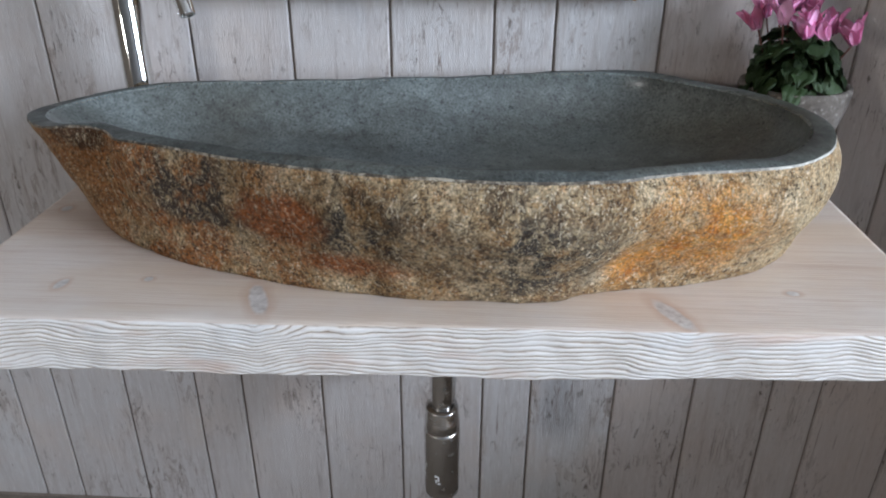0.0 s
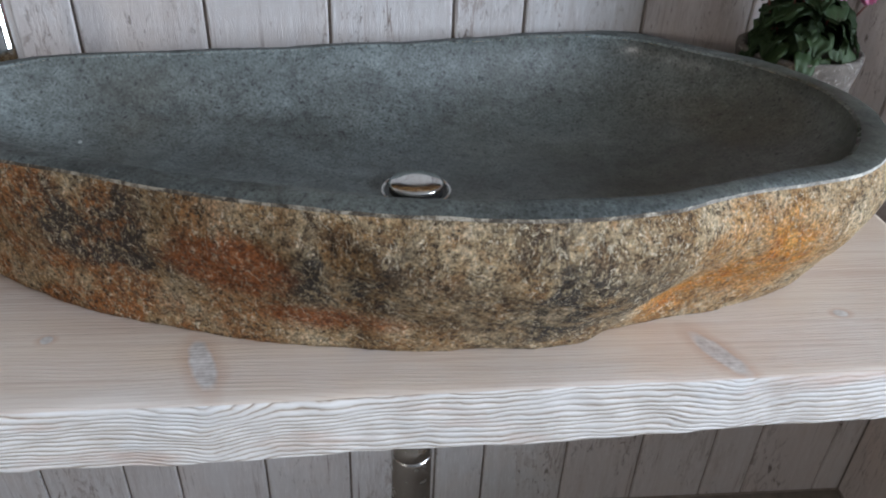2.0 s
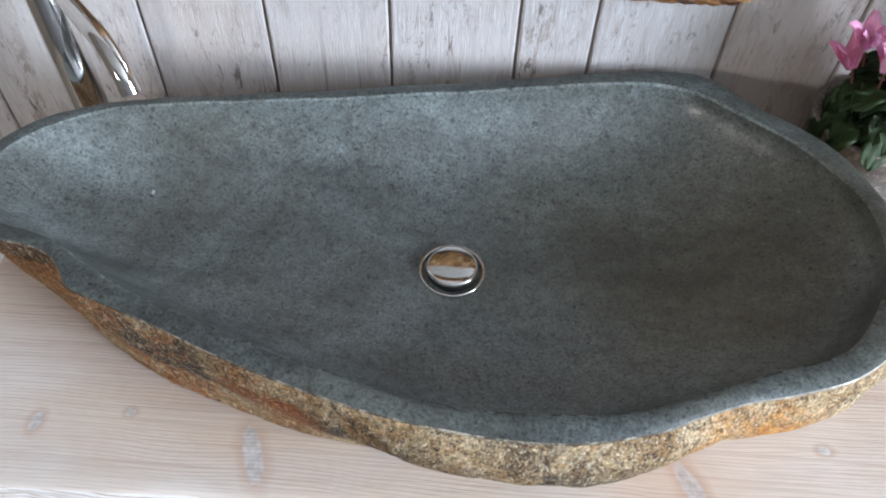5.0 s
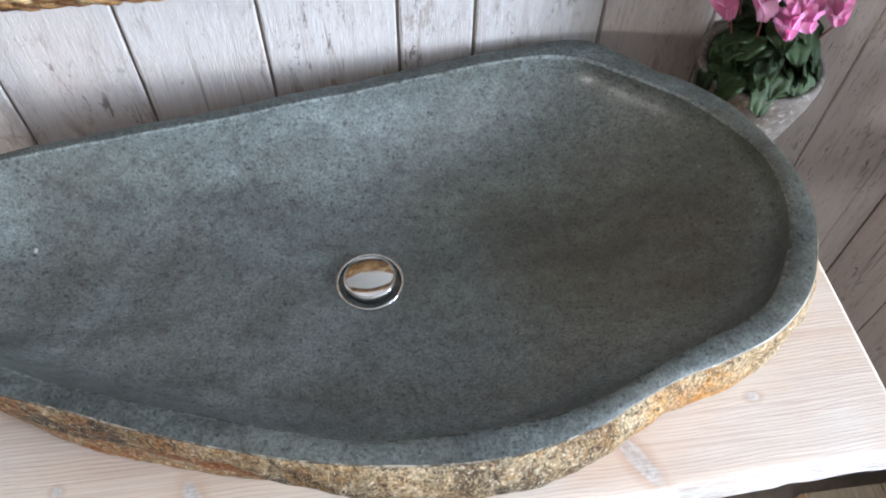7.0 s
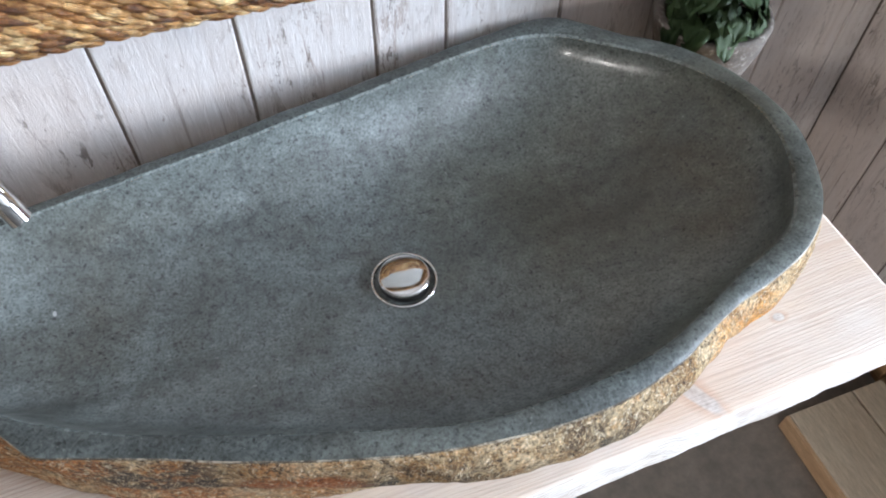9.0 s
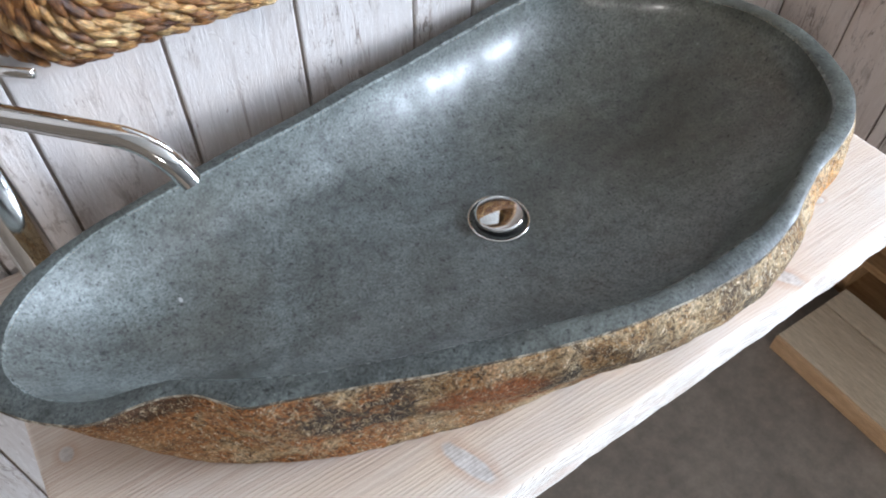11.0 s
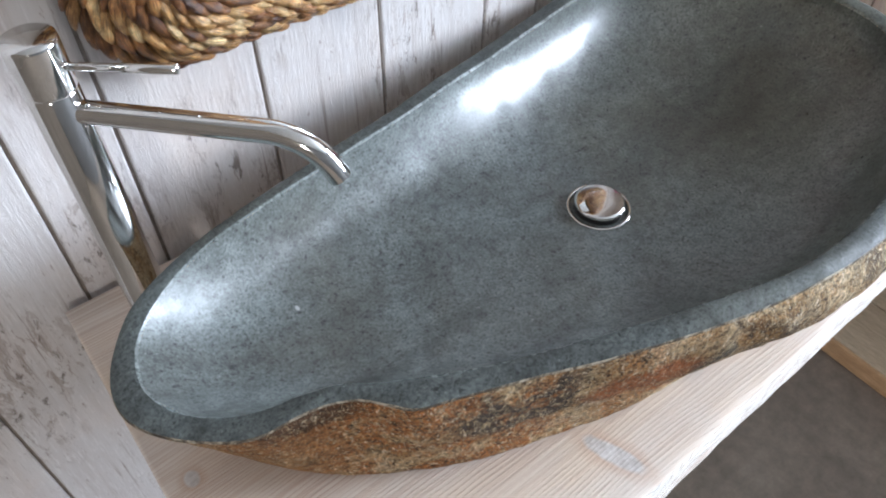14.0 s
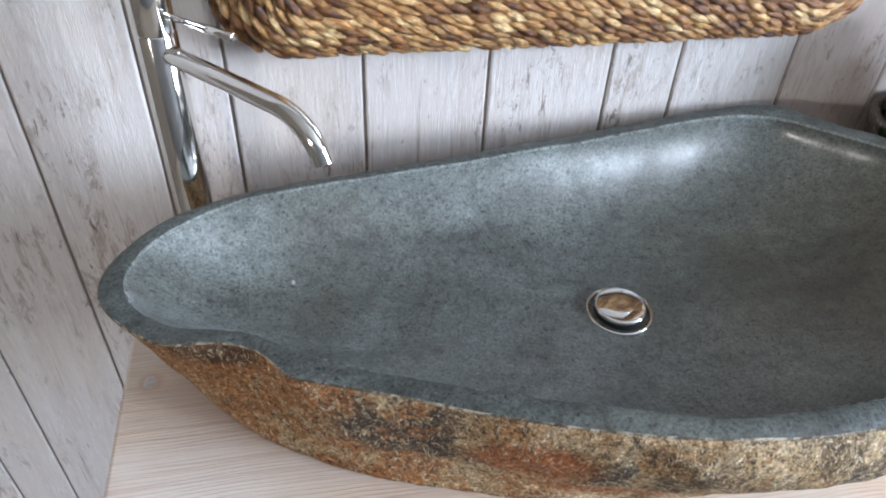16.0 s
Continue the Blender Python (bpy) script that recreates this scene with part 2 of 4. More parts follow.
def washed_pine(name, knots=True):
    """Brushed pine with a white wash: pinkish grain lines, grey-blue knots."""
    k = Mat(name, 0.62, 0, 0.35)
    co = k.world_co()
    flow = k.noise(k.scale(co, 1.6, 5, 5), 1.0, 3, 0.5)
    sep = k.n("ShaderNodeSeparateXYZ")
    k.plug(co, sep.inputs[0])
    bend = k.noise(k.scale(co, 2.2, 6, 1), 1.0, 3, 0.5)
    yy = k.math("ADD", k.math("MULTIPLY", sep.outputs["Y"], 250), k.math("MULTIPLY", bend, 13.0))
    lines = k.math("FRACT", yy)
    fine = k.noise(k.scale(co, 9, 420, 420), 1.0, 3, 0.7)
    late = k.math("MULTIPLY", k.ramp(lines, (0.0, 0.0), (0.62, 0.15), (0.86, 1.0), (0.93, 0.9), (1.0, 0.0)), k.ramp(k.noise(k.scale(co, 3, 20, 1), 1.0, 3), (0.30, 0.35), (0.55, 1.0)))
    hair = k.ramp(k.noise(k.scale(co, 2.2, 190, 1, (0, 0, 3)), 1.0, 3, 0.6, 0.2), (0.50, 0.0), (0.64, 1.0))
    late = k.math("MAXIMUM", k.math("MULTIPLY", late, k.ramp(k.noise(k.scale(co, 4, 34, 1, (6, 1, 0)), 1.0, 3, 0.6), (0.36, 0.15), (0.52, 1.0))), k.math("MULTIPLY", hair, 0.55))
    c = k.mix(late, (0.70, 0.615, 0.53), (0.49, 0.32, 0.23))
    c = k.mix(k.ramp(flow, (0.40, 0.0), (0.68, 0.4)), c, (0.71, 0.645, 0.575))
    c = k.mix(k.ramp(fine, (0.33, 0.45), (0.52, 0.0)), c, (0.50, 0.38, 0.31))
    wash = k.noise(co, 6, 4, 0.6)
    c = k.mix(k.ramp(wash, (0.46, 0.0), (0.66, 0.40)), c, (0.72, 0.68, 0.64))
    honey = k.noise(k.scale(co, 2.5, 9, 1, (1, 3, 0)), 1.0, 4, 0.6)
    c = k.mix(k.ramp(honey, (0.48, 0.0), (0.66, 0.55)), c, (0.64, 0.50, 0.365))
    if knots:
        for x, y, a, b, r in ((-0.185, -0.490, 0.011, 0.036, -0.35), (0.248, -0.495, 0.011, 0.036, -0.5), (-0.319, -0.454, 0.006, 0.006, 0),
                              (-0.41, -0.47, 0.007, 0.013, 0.2), (0.386, -0.443, 0.008, 0.006, 0), (-0.507, -0.271, 0.008, 0.010, 0)):
            ring = k.blob(co, (x, y, ZT), (a * 1.9, b * 1.5, 0.03), 0.15, 0.7, 40, (0, 0, r))
            c = k.mix(k.math("MULTIPLY", ring, 0.85), c, (0.50, 0.32, 0.215))
            core = k.blob(co, (x, y, ZT), (a, b, 0.03), 0.12, 0.3, 60, (0, 0, r))
            c = k.mix(k.math("MULTIPLY", core, 0.85), c, k.ramp(k.noise(co, 130, 4), (0.3, (0.42, 0.40, 0.375)), (0.7, (0.70, 0.69, 0.67))))
    k.set("Base Color", c)
    k.bump((late, 0.35, 0.0012), (fine, 0.2, 0.0006))
    return k.m


def washed_edge():
    """The brushed front edge: deep wavy grain, white paint on the ridges and brown in the furrows."""
    k = Mat("washed_edge", 0.6, 0, 0.35)
    co = k.world_co()
    warp = k.noise(k.scale(co, 3.0, 1, 12), 1.0, 3, 0.5)
    z = k.n("ShaderNodeSeparateXYZ")
    k.plug(co, z.inputs[0])
    f = k.math("ADD", k.math("MULTIPLY", z.outputs["Z"], 215), k.math("MULTIPLY", warp, 11.0))
    for x, a in ((-0.178, 2.6), (0.255, 2.0), (-0.40, -1.2), (0.05, 0.9), (0.42, -1.3)):
        f = k.math("ADD", f, k.math("MULTIPLY", k.blob(co, (x, -0.53, ZT), (0.055, 1.0, 0.9), 0.05, 0.95, 40), a))
    f = k.math("ADD", f, k.math("MULTIPLY", k.noise(k.scale(co, 30, 30, 60), 1.0, 3), 1.2))
    ridge = k.math("ABSOLUTE", k.math("SINE", k.math("MULTIPLY", f, 3.1416)))
    c = k.ramp(ridge, (0.0, (0.25, 0.175, 0.125)), (0.18, (0.50, 0.41, 0.33)), (0.42, (0.68, 0.63, 0.57)), (0.9, (0.77, 0.74, 0.70)))
    c = k.mix(k.ramp(k.noise(k.scale(co, 12, 12, 45, (4, 4, 4)), 1.0, 4, 0.6), (0.46, 0.0), (0.66, 0.7)), c, (0.74, 0.715, 0.68))
    tint = k.noise(k.scale(co, 8, 8, 22), 1.0, 4, 0.6)
    c = k.mix(k.ramp(tint, (0.55, 0.0), (0.72, 0.5)), c, (0.68, 0.69, 0.69))
    c = k.mix(k.ramp(k.noise(k.scale(co, 6, 6, 25, (2, 1, 1)), 1.0, 4, 0.6), (0.54, 0.0), (0.68, 0.7)), c, (0.60, 0.45, 0.37))
    k.set("Base Color", c)
    k.bump((ridge, 0.45, 0.0022), (k.noise(k.scale(co, 20, 300, 300), 1.0, 3), 0.2, 0.001))
    return k.m


def wall_plank(name="washed_plank", warm=0.0):
    """Old boards under worn white paint: fine upright grain, scuffs, dark nicks."""
    k = Mat(name, 0.66, 0, 0.3)
    co = k.world_co()
    rnd = k.random()
    off = k.n("ShaderNodeCombineXYZ")
    k.plug(k.math("MULTIPLY", rnd, 37.0), off.inputs["Z"]), k.plug(k.math("MULTIPLY", rnd, 11.0), off.inputs["X"])
    add = k.n("ShaderNodeVectorMath", operation="ADD")
    k.plug(co, add.inputs[0]), k.plug(off.outputs[0], add.inputs[1])
    v = add.outputs[0]
    streak = k.noise(k.scale(v, 60, 60, 3.0), 1.0, 5, 0.65)
    fine = k.noise(k.scale(v, 300, 300, 24), 1.0, 5, 0.78)
    c = k.ramp(streak, (0.28, (0.44, 0.405, 0.38)), (0.42, (0.54, 0.522, 0.51)), (0.66, (0.60, 0.597, 0.592)))
    c = k.mix(k.ramp(fine, (0.31, 0.6), (0.41, 0.0)), c, (0.46, 0.41, 0.375))
    c = k.mix(k.ramp(fine, (0.53, 0.0), (0.62, 0.8)), c, (0.70, 0.695, 0.69))
    cloud = k.noise(v, 5.5, 4, 0.6)
    c = k.mix(k.ramp(cloud, (0.48, 0.0), (0.68, 0.4)), c, (0.62, 0.53, 0.46))
    c = k.mix(k.ramp(rnd, (0.0, 0.0), (1.0, 0.28)), c, (0.58, 0.50, 0.46))
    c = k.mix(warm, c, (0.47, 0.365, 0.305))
    # bare wood where the paint is scrubbed off, in clusters
    where = k.ramp(k.noise(k.scale(v, 9, 9, 4), 1.0, 4, 0.6), (0.46, 0.0), (0.60, 1.0))
    bare = k.noise(k.scale(v, 48, 48, 11, (3, 3, 3)), 1.0, 6, 0.8, 0.8)
    bare = k.math("MULTIPLY", k.ramp(bare, (0.53, 0.0), (0.56, 0.9)), where)
    c = k.mix(bare, c, k.ramp(fine, (0.38, (0.27, 0.225, 0.20)), (0.62, (0.50, 0.45, 0.42))))
    nick = k.noise(k.scale(v, 85, 85, 26), 1.0, 6, 0.75, 0.5)
    c = k.mix(k.math("MULTIPLY", k.ramp(nick, (0.57, 0.0), (0.63, 0.9)), where), c, (0.15, 0.12, 0.10))
    # long hairline cracks
    crack = k.noise(k.scale(v, 130, 130, 4, (8, 1, 2)), 1.0, 4, 0.6, 0.3)
    lane = k.ramp(k.noise(k.scale(v, 14, 14, 3, (5, 5, 5)), 1.0, 3), (0.46, 0.0), (0.60, 1.0))
    c = k.mix(k.math("MULTIPLY", k.ramp(crack, (0.60, 0.0), (0.66, 0.85)), lane), c, (0.25, 0.20, 0.175))
    chip = k.ramp(k.noise(k.scale(v, 150, 150, 34), 1.0, 4, 0.65), (0.635, 0.0), (0.69, 0.8))
    c = k.mix(chip, c, (0.30, 0.24, 0.21))
    knot = k.voronoi(k.scale(v, 6.5, 6.5, 3.2), 1.0).outputs["Distance"]
    c = k.mix(k.ramp(knot, (0.035, 0.6), (0.075, 0.0)), c, (0.36, 0.28, 0.23))
    k.set("Base Color", c)
    k.bump((fine, 0.7, 0.0014), (streak, 0.3, 0.002), (nick, 0.3, 0.0015))
    return k.m


def plain(name, c1, c2, scale=30, rough=0.6, bump=0.15, stretch=(1, 1, 1), metal=0.0):
    """A two-tone mottled surface with fine relief, a little different on each piece."""
    k = Mat(name, rough, metal)
    co = k.co
    a = k.noise(k.scale(co, *stretch), scale, 5, 0.65)
    b = k.noise(k.scale(co, *stretch), scale * 6, 4, 0.7)
    c = k.ramp(a, (0.3, c1), (0.7, c2))
    c = k.mix(0.6, c, k.ramp(b, (0.3, 0.65), (0.7, 1.3)), "MULTIPLY")
    c = k.mix(0.5, c, k.ramp(k.random(), (0.0, 0.75), (1.0, 1.25)), "MULTIPLY")
    k.set("Base Color", c)
    k.bump((b, bump, 0.002))
    return k.m


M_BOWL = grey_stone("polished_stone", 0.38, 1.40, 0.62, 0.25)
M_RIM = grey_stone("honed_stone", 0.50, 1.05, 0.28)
# polished lip bevel; its highlight line is put into the lighter tint
M_LIP = grey_stone("polished_lit_lip", 0.26, 1.9, 0.55)
M_CRUST = crust_stone()
M_PINE = washed_pine("washed_pine")
M_EDGE = washed_edge()
M_PLANK = wall_plank()
# the same boards mixed browner, for the return wall, right-hand planks and trim
M_PLANK_BROWN = wall_plank("brown_plank", 0.45)
M_PLANK_TAN = wall_plank("tan_plank", 0.28)
M_GAP = plain("joint_shadow_wood", (0.21, 0.175, 0.15), (0.31, 0.265, 0.23), 40, 0.9)
M_CHROME = chrome("chrome")
M_STEEL = chrome("brushed_chrome", (0.58, 0.57, 0.55), 0.19)
M_BLACK = plain("black_rubber", (0.012, 0.012, 0.013), (0.03, 0.03, 0.03), 50, 0.5)
M_FLOOR = plain("grey_concrete", (0.155, 0.130, 0.106), (0.245, 0.208, 0.172), 5, 0.75, 0.2)
M_PALLET = plain("raw_pallet_wood", (0.27, 0.145, 0.062), (0.45, 0.27, 0.13), 7, 0.75, 0.3, (9, 1, 9))
M_DECK = plain("worn_deck_wood", (0.56, 0.45, 0.32), (0.70, 0.59, 0.44), 6, 0.7, 0.25, (5, 0.8, 5))
M_WHITE = plain("white_paint", (0.70, 0.69, 0.68), (0.80, 0.79, 0.78), 12, 0.55, 0.08)
M_ROOM = plain("grey_plaster", (0.15, 0.15, 0.15), (0.19, 0.19, 0.19), 3, 0.85, 0.1)
k = Mat("pale_cut_stone", 0.75, 0, 0.3)
chipped = k.noise(k.co, 75, 5, 0.75, 0.5)
arris = k.blob(k.co, (0.38, -0.33, ZT + 0.14), (0.34, 0.24, 0.2), 0.2, 0.5, 12)
k.set("Base Color", k.mix(k.math("MULTIPLY", arris, 0.6), k.ramp(chipped, (0.43, (0.075, 0.062, 0.048)), (0.52, (0.20, 0.17, 0.13)), (0.60, (0.50, 0.45, 0.36))), k.ramp(chipped, (0.35, (0.48, 0.46, 0.40)), (0.6, (0.72, 0.72, 0.67)))))
k.bump((chipped, 0.6, 0.003))
M_CUT = k.m
M_STRIP = plain("light_planed_wood", (0.50, 0.31, 0.17), (0.66, 0.44, 0.26), 9, 0.7, 0.2, (9, 1, 9))
M_CEIL = plain("white_plaster", (0.40, 0.40, 0.39), (0.47, 0.47, 0.46), 3, 0.85, 0.1)
M_TAN = plain("brown_plaster", (0.12, 0.095, 0.07), (0.19, 0.15, 0.115), 3, 0.85, 0.1)

# ---- mesh helpers ----


def part(name, bm, material, parent=None, label="", smooth=False):
    """Links a bmesh as one mesh object, under a thing or a part."""
    me = bpy.data.meshes.new(name)
    bm.to_mesh(me)
    bm.free()
    for m in material if isinstance(material, (list, tuple)) else (material,):
        me.materials.append(m)
    if smooth:
        me.polygons.foreach_set("use_smooth", [True] * len(me.polygons))
    ob = new(name, me)
    if parent is not None:
        ob.parent = parent
    return tagged(ob, label)


def share(name, me, m, parent):
    """Another object on the same mesh."""
    ob = new(name, me)
    ob.parent = parent
    ob.matrix_basis = m
    return ob


def base(name, at, label, category, group="", kind=""):
    ob = new(name)
    ob.location = at
    ob.empty_display_size = 0.05
    return tagged(ob, label, category, group, kind)


def box(bm, x0, x1, y0, y1, z0, z1, bevel=0.0):
    r = bmesh.ops.create_cube(bm, size=1.0, matrix=Matrix.Translation(((x0 + x1) / 2, (y0 + y1) / 2, (z0 + z1) / 2)) @ Matrix.Diagonal((x1 - x0, y1 - y0, z1 - z0, 1)))
    if bevel:
        es = list({e for v in r["verts"] for e in v.link_edges})
        bmesh.ops.bevel(bm, geom=es, offset=bevel, segments=2, affect="EDGES", profile=0.6)
    return r["verts"]


def lathe(bm, profile, n=48, centre=(0, 0, 0)):
    """Turns (radius, height) pairs round the upright axis."""
    rings = []
    for r, z in profile:
        if r < 1e-6:
            rings.append([bm.verts.new((centre[0], centre[1], centre[2] + z))])
        else:
            rings.append([bm.verts.new((centre[0] + r * math.cos(2 * math.pi * i / n), centre[1] + r * math.sin(2 * math.pi * i / n), centre[2] + z)) for i in range(n)])
    for a, b in zip(rings, rings[1:]):
        for i in range(n):
            j = (i + 1) % n
            f = [a[i % len(a)], a[j % len(a)], b[j % len(b)], b[i % len(b)]]
            f = [v for q, v in enumerate(f) if v not in f[:q]]
            if len(f) > 2:
                bm.faces.new(f)
    return bm


def tube(bm, pts, radii, n=20, cap=True):
    """A round tube along points, with a radius at each."""
    pts = [Vector(p) for p in pts]
    rings, side = [], None
    for i, p in enumerate(pts):
        d = (pts[min(i + 1, len(pts) - 1)] - pts[max(i - 1, 0)]).normalized()
        if side is None:
            side = d.orthogonal().normalized()
        side = (side - d * side.dot(d)).normalized()
        up = d.cross(side)
        r = radii[i] if isinstance(radii, (list, tuple)) else radii
        rings.append([bm.verts.new(p + r * (math.cos(2 * math.pi * k / n) * side + math.sin(2 * math.pi * k / n) * up)) for k in range(n)])
    for a, b in zip(rings, rings[1:]):
        for k in range(n):
            bm.faces.new((a[k], a[(k + 1) % n], b[(k + 1) % n], b[k]))
    if cap:
        bm.faces.new(rings[0][::-1]), bm.faces.new(rings[-1])
    return bm


def closed_curve(ctrl, steps=16):
    """Catmull-Rom curve through a ring of control points."""
    c = np.array(ctrl, float)
    out = []
    for i in range(len(c)):
        p0, p1, p2, p3 = c[i - 1], c[i], c[(i + 1) % len(c)], c[(i + 2) % len(c)]
        for k in range(steps):
            t = k / steps
            out.append(0.5 * (2 * p1 + (p2 - p0) * t + (2 * p0 - 5 * p1 + 4 * p2 - p3) * t * t + (3 * p1 - p0 - 3 * p2 + p3) * t ** 3))
    return np.array(out)


# ---- the room ----
XR = 0.90          # face of the short return wall
floor_bm = bmesh.new()
box(floor_bm, -3.2, 4.7, -4.8, 0.2, -0.1, 0.0)
tagged(part("floor", floor_bm, M_FLOOR), "worn grey concrete floor under the washstand", "floor", kind="structure")
bm = bmesh.new()
box(bm, -3.2, 4.7, -4.8, 0.2, 3.6, 3.7)
tagged(part("ceiling", bm, M_CEIL), "off-white plaster ceiling", "ceiling", kind="structure")
bm = bmesh.new()
box(bm, -3.2, 4.7, 0.0045, 0.2, 0.0, 3.6)
wall_n = tagged(part("wall_north", bm, M_GAP), "wall clad in upright boards with worn white paint", "wall", kind="structure")
bm = bmesh.new()
box(bm, XR + 0.0045, XR + 0.10, -0.312, 0.0035, 0.0, 3.6)
wall_r = tagged(part("wall_return", bm, M_GAP), "short return wall clad in white-washed boards", "wall", kind="structure")


def wall_with_windows(name, along, at, thick, start, end, openings, mat=M_ROOM):
    """A wall from boxes round its window openings; along is the axis it runs on."""
    bm = bmesh.new()

    def put(a0, a1, z0, z1):
        lo, hi = sorted((at, at + thick))
        if along == "x":
            box(bm, a0, a1, lo, hi, z0, z1)
        else:
            box(bm, lo, hi, a0, a1, z0, z1)
    a = start
    for a0, a1, z0, z1 in openings:
        put(a, a0, 0.0, 3.6), put(a0, a1, 0.0, z0), put(a0, a1, z1, 3.6)
        a = a1
    put(a, end, 0.0, 3.6)
    tagged(part(name, bm, mat), "plain plaster wall with a window opening" if openings else "plain grey plaster wall", "wall", kind="structure")
    for a0, a1, z0, z1 in openings:
        win = bmesh.new()
        mid = at + thick * 0.5
        for b0, b1, y0, y1 in ((a0, a1, z0, z0 + 0.05), (a0, a1, z1 - 0.05, z1), (a0, a0 + 0.05, z0 + 0.05, z1 - 0.05), (a1 - 0.05, a1, z0 + 0.05, z1 - 0.05),
                               ((a0 + a1) / 2 - 0.025, (a0 + a1) / 2 + 0.025, z0 + 0.05, z1 - 0.05)):
            if along == "x":
                box(win, b0, b1, mid - 0.02, mid + 0.02, y0, y1)
            else:
                box(win, mid - 0.02, mid + 0.02, b0, b1, y0, y1)
        tagged(part("window_%s" % {"wall_west": 1, "wall_east": 2}[name], win, M_WHITE), "white-painted wooden window frame", "window", kind="structure")


wall_with_windows("wall_south", "x", -4.7, -0.1, -3.2, 4.7, ())
wall_with_windows("wall_west", "y", -3.1, -0.1, -4.7, 0.0045, ((-4.60, -4.10, 1.68, 2.32),), M_TAN)
wall_with_windows("wall_east", "y", 4.6, 0.1, -4.7, 0.0045, ((-3.74, -1.58, 0.97, 3.19),))


def plank_mesh(w, h, t=0.012, mat=M_PLANK):
    bm = bmesh.new()
    box(bm, -w / 2, w / 2, -t, 0.0, 0.0, h, 0.0026)
    me = bpy.data.meshes.new("plank")
    bm.to_mesh(me)
    bm.free()
    me.materials.append(mat)
    return me


JOINTS = (-3.10, -2.95, -2.80, -2.70, -2.60, -2.45, -2.30, -2.21, -2.06, -1.91, -1.76, -1.67, -1.52, -1.37, -1.25, -1.165, -1.02, -0.877, -0.793, -0.6475, -0.504, -0.410, -0.252,
          -0.098, 0.060, 0.152, 0.310, 0.456, 0.600, 0.690, 0.843, XR)
GAP = 0.0040
for a, b in zip(JOINTS, JOINTS[1:]):
    share("plank", plank_mesh(b - a - GAP, 3.58, 0.012, M_PLANK_TAN if a > 0.30 else M_PLANK), pose((a + b) / 2, 0.012, 0.012), wall_n)
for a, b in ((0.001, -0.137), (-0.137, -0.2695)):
    share("plank", plank_mesh(a - b - GAP, 3.58, 0.012, M_PLANK_BROWN), pose(XR + 0.012, (a + b) / 2, 0.012, 0, 0, -90), wall_r)
# white corner trim of the return wall
for y0, y1, d in ((-0.2955, -0.272, 0.004), (-0.3165, -0.2980, 0.0)):
    bm = bmesh.new()
    box(bm, XR - d, XR + 0.102, y0, y1, 0.0, 3.59, 0.003)
    tagged(part("trim", bm, M_PLANK_TAN), "worn white-painted corner trim board", "trim", kind="structure")

# ---- washstand board ----
BX0, BX1, BY1 = -0.533, 0.5295, -0.011


def front_y(x):
    return -0.5320 + 0.026 * (x / 1.06) + 0.003 * noise.noise((x * 7, 0.3, 1.1)) + 0.0016 * noise.noise((x * 26, 2.3, 0.1))


def under_z(x):
    return ZT - 0.0645 + 0.011 * max(0.0, (x - 0.15) / 0.38) + 0.004 * noise.noise((x * 6, 5.3, 0.7)) + 0.0018 * noise.noise((x * 30, 1.3, 4.7))


def board():
    bm = bmesh.new()
    n = 300
    prev = None
    for i in range(n + 1):
        x = BX0 + (BX1 - BX0) * i / n
        fy, uz = front_y(x), under_z(x)
        worn = 0.0035 + 0.002 * noise.noise((x * 12, 9.1, 3.3))
        prof = [(BY1, uz + 0.003), (BY1, ZT - 0.003), (BY1 - 0.003, ZT)]
        prof += [(BY1 + (fy + 0.02 - BY1) * k / 8, ZT) for k in range(1, 9)]
        prof += [(fy + worn * 1.6, ZT - 0.0006), (fy + worn * 0.5, ZT - worn * 0.6)]
        m = 40
        for k in range(m + 1):
            z = ZT - worn * 1.5 + (uz + 0.004 - ZT + worn * 1.5) * k / m
            g = z * 215 + 11.0 * (0.5 + 0.5 * noise.noise((x * 3.0, 0.0, z * 12)))
            relief = 0.0005 * abs(math.sin(math.pi * g)) - 0.0005
            slant = -0.0015 * math.sin(math.pi * min(1, k / m) * 0.55)
            prof.append((fy + slant - relief + 0.0012 * noise.noise((x * 40, z * 60, 0)), z))
        prof += [(fy + 0.004, uz), (BY1 - 0.2, uz), (BY1 - 0.003, uz)]
        ring = [bm.verts.new((x, y, z)) for y, z in prof]
        if prev:
            for k in range(len(ring)):
                j = (k + 1) % len(ring)
                f = bm.faces.new((prev[k], prev[j], ring[j], ring[k]))
                f.material_index = 1 if 12 <= k < 12 + m + 1 else 0
        else:
            bm.faces.new(ring)
        prev = ring
    bm.faces.new(prev[::-1])
    bmesh.ops.recalc_face_normals(bm, faces=bm.faces)
    ob = part("washstand_board", bm, (M_PINE, M_EDGE))
    for p in ob.data.polygons:
        p.use_smooth = len(p.vertices) == 4
    return tagged(ob, "thick white-washed pine board with a brushed wavy front edge", "countertop")


board()

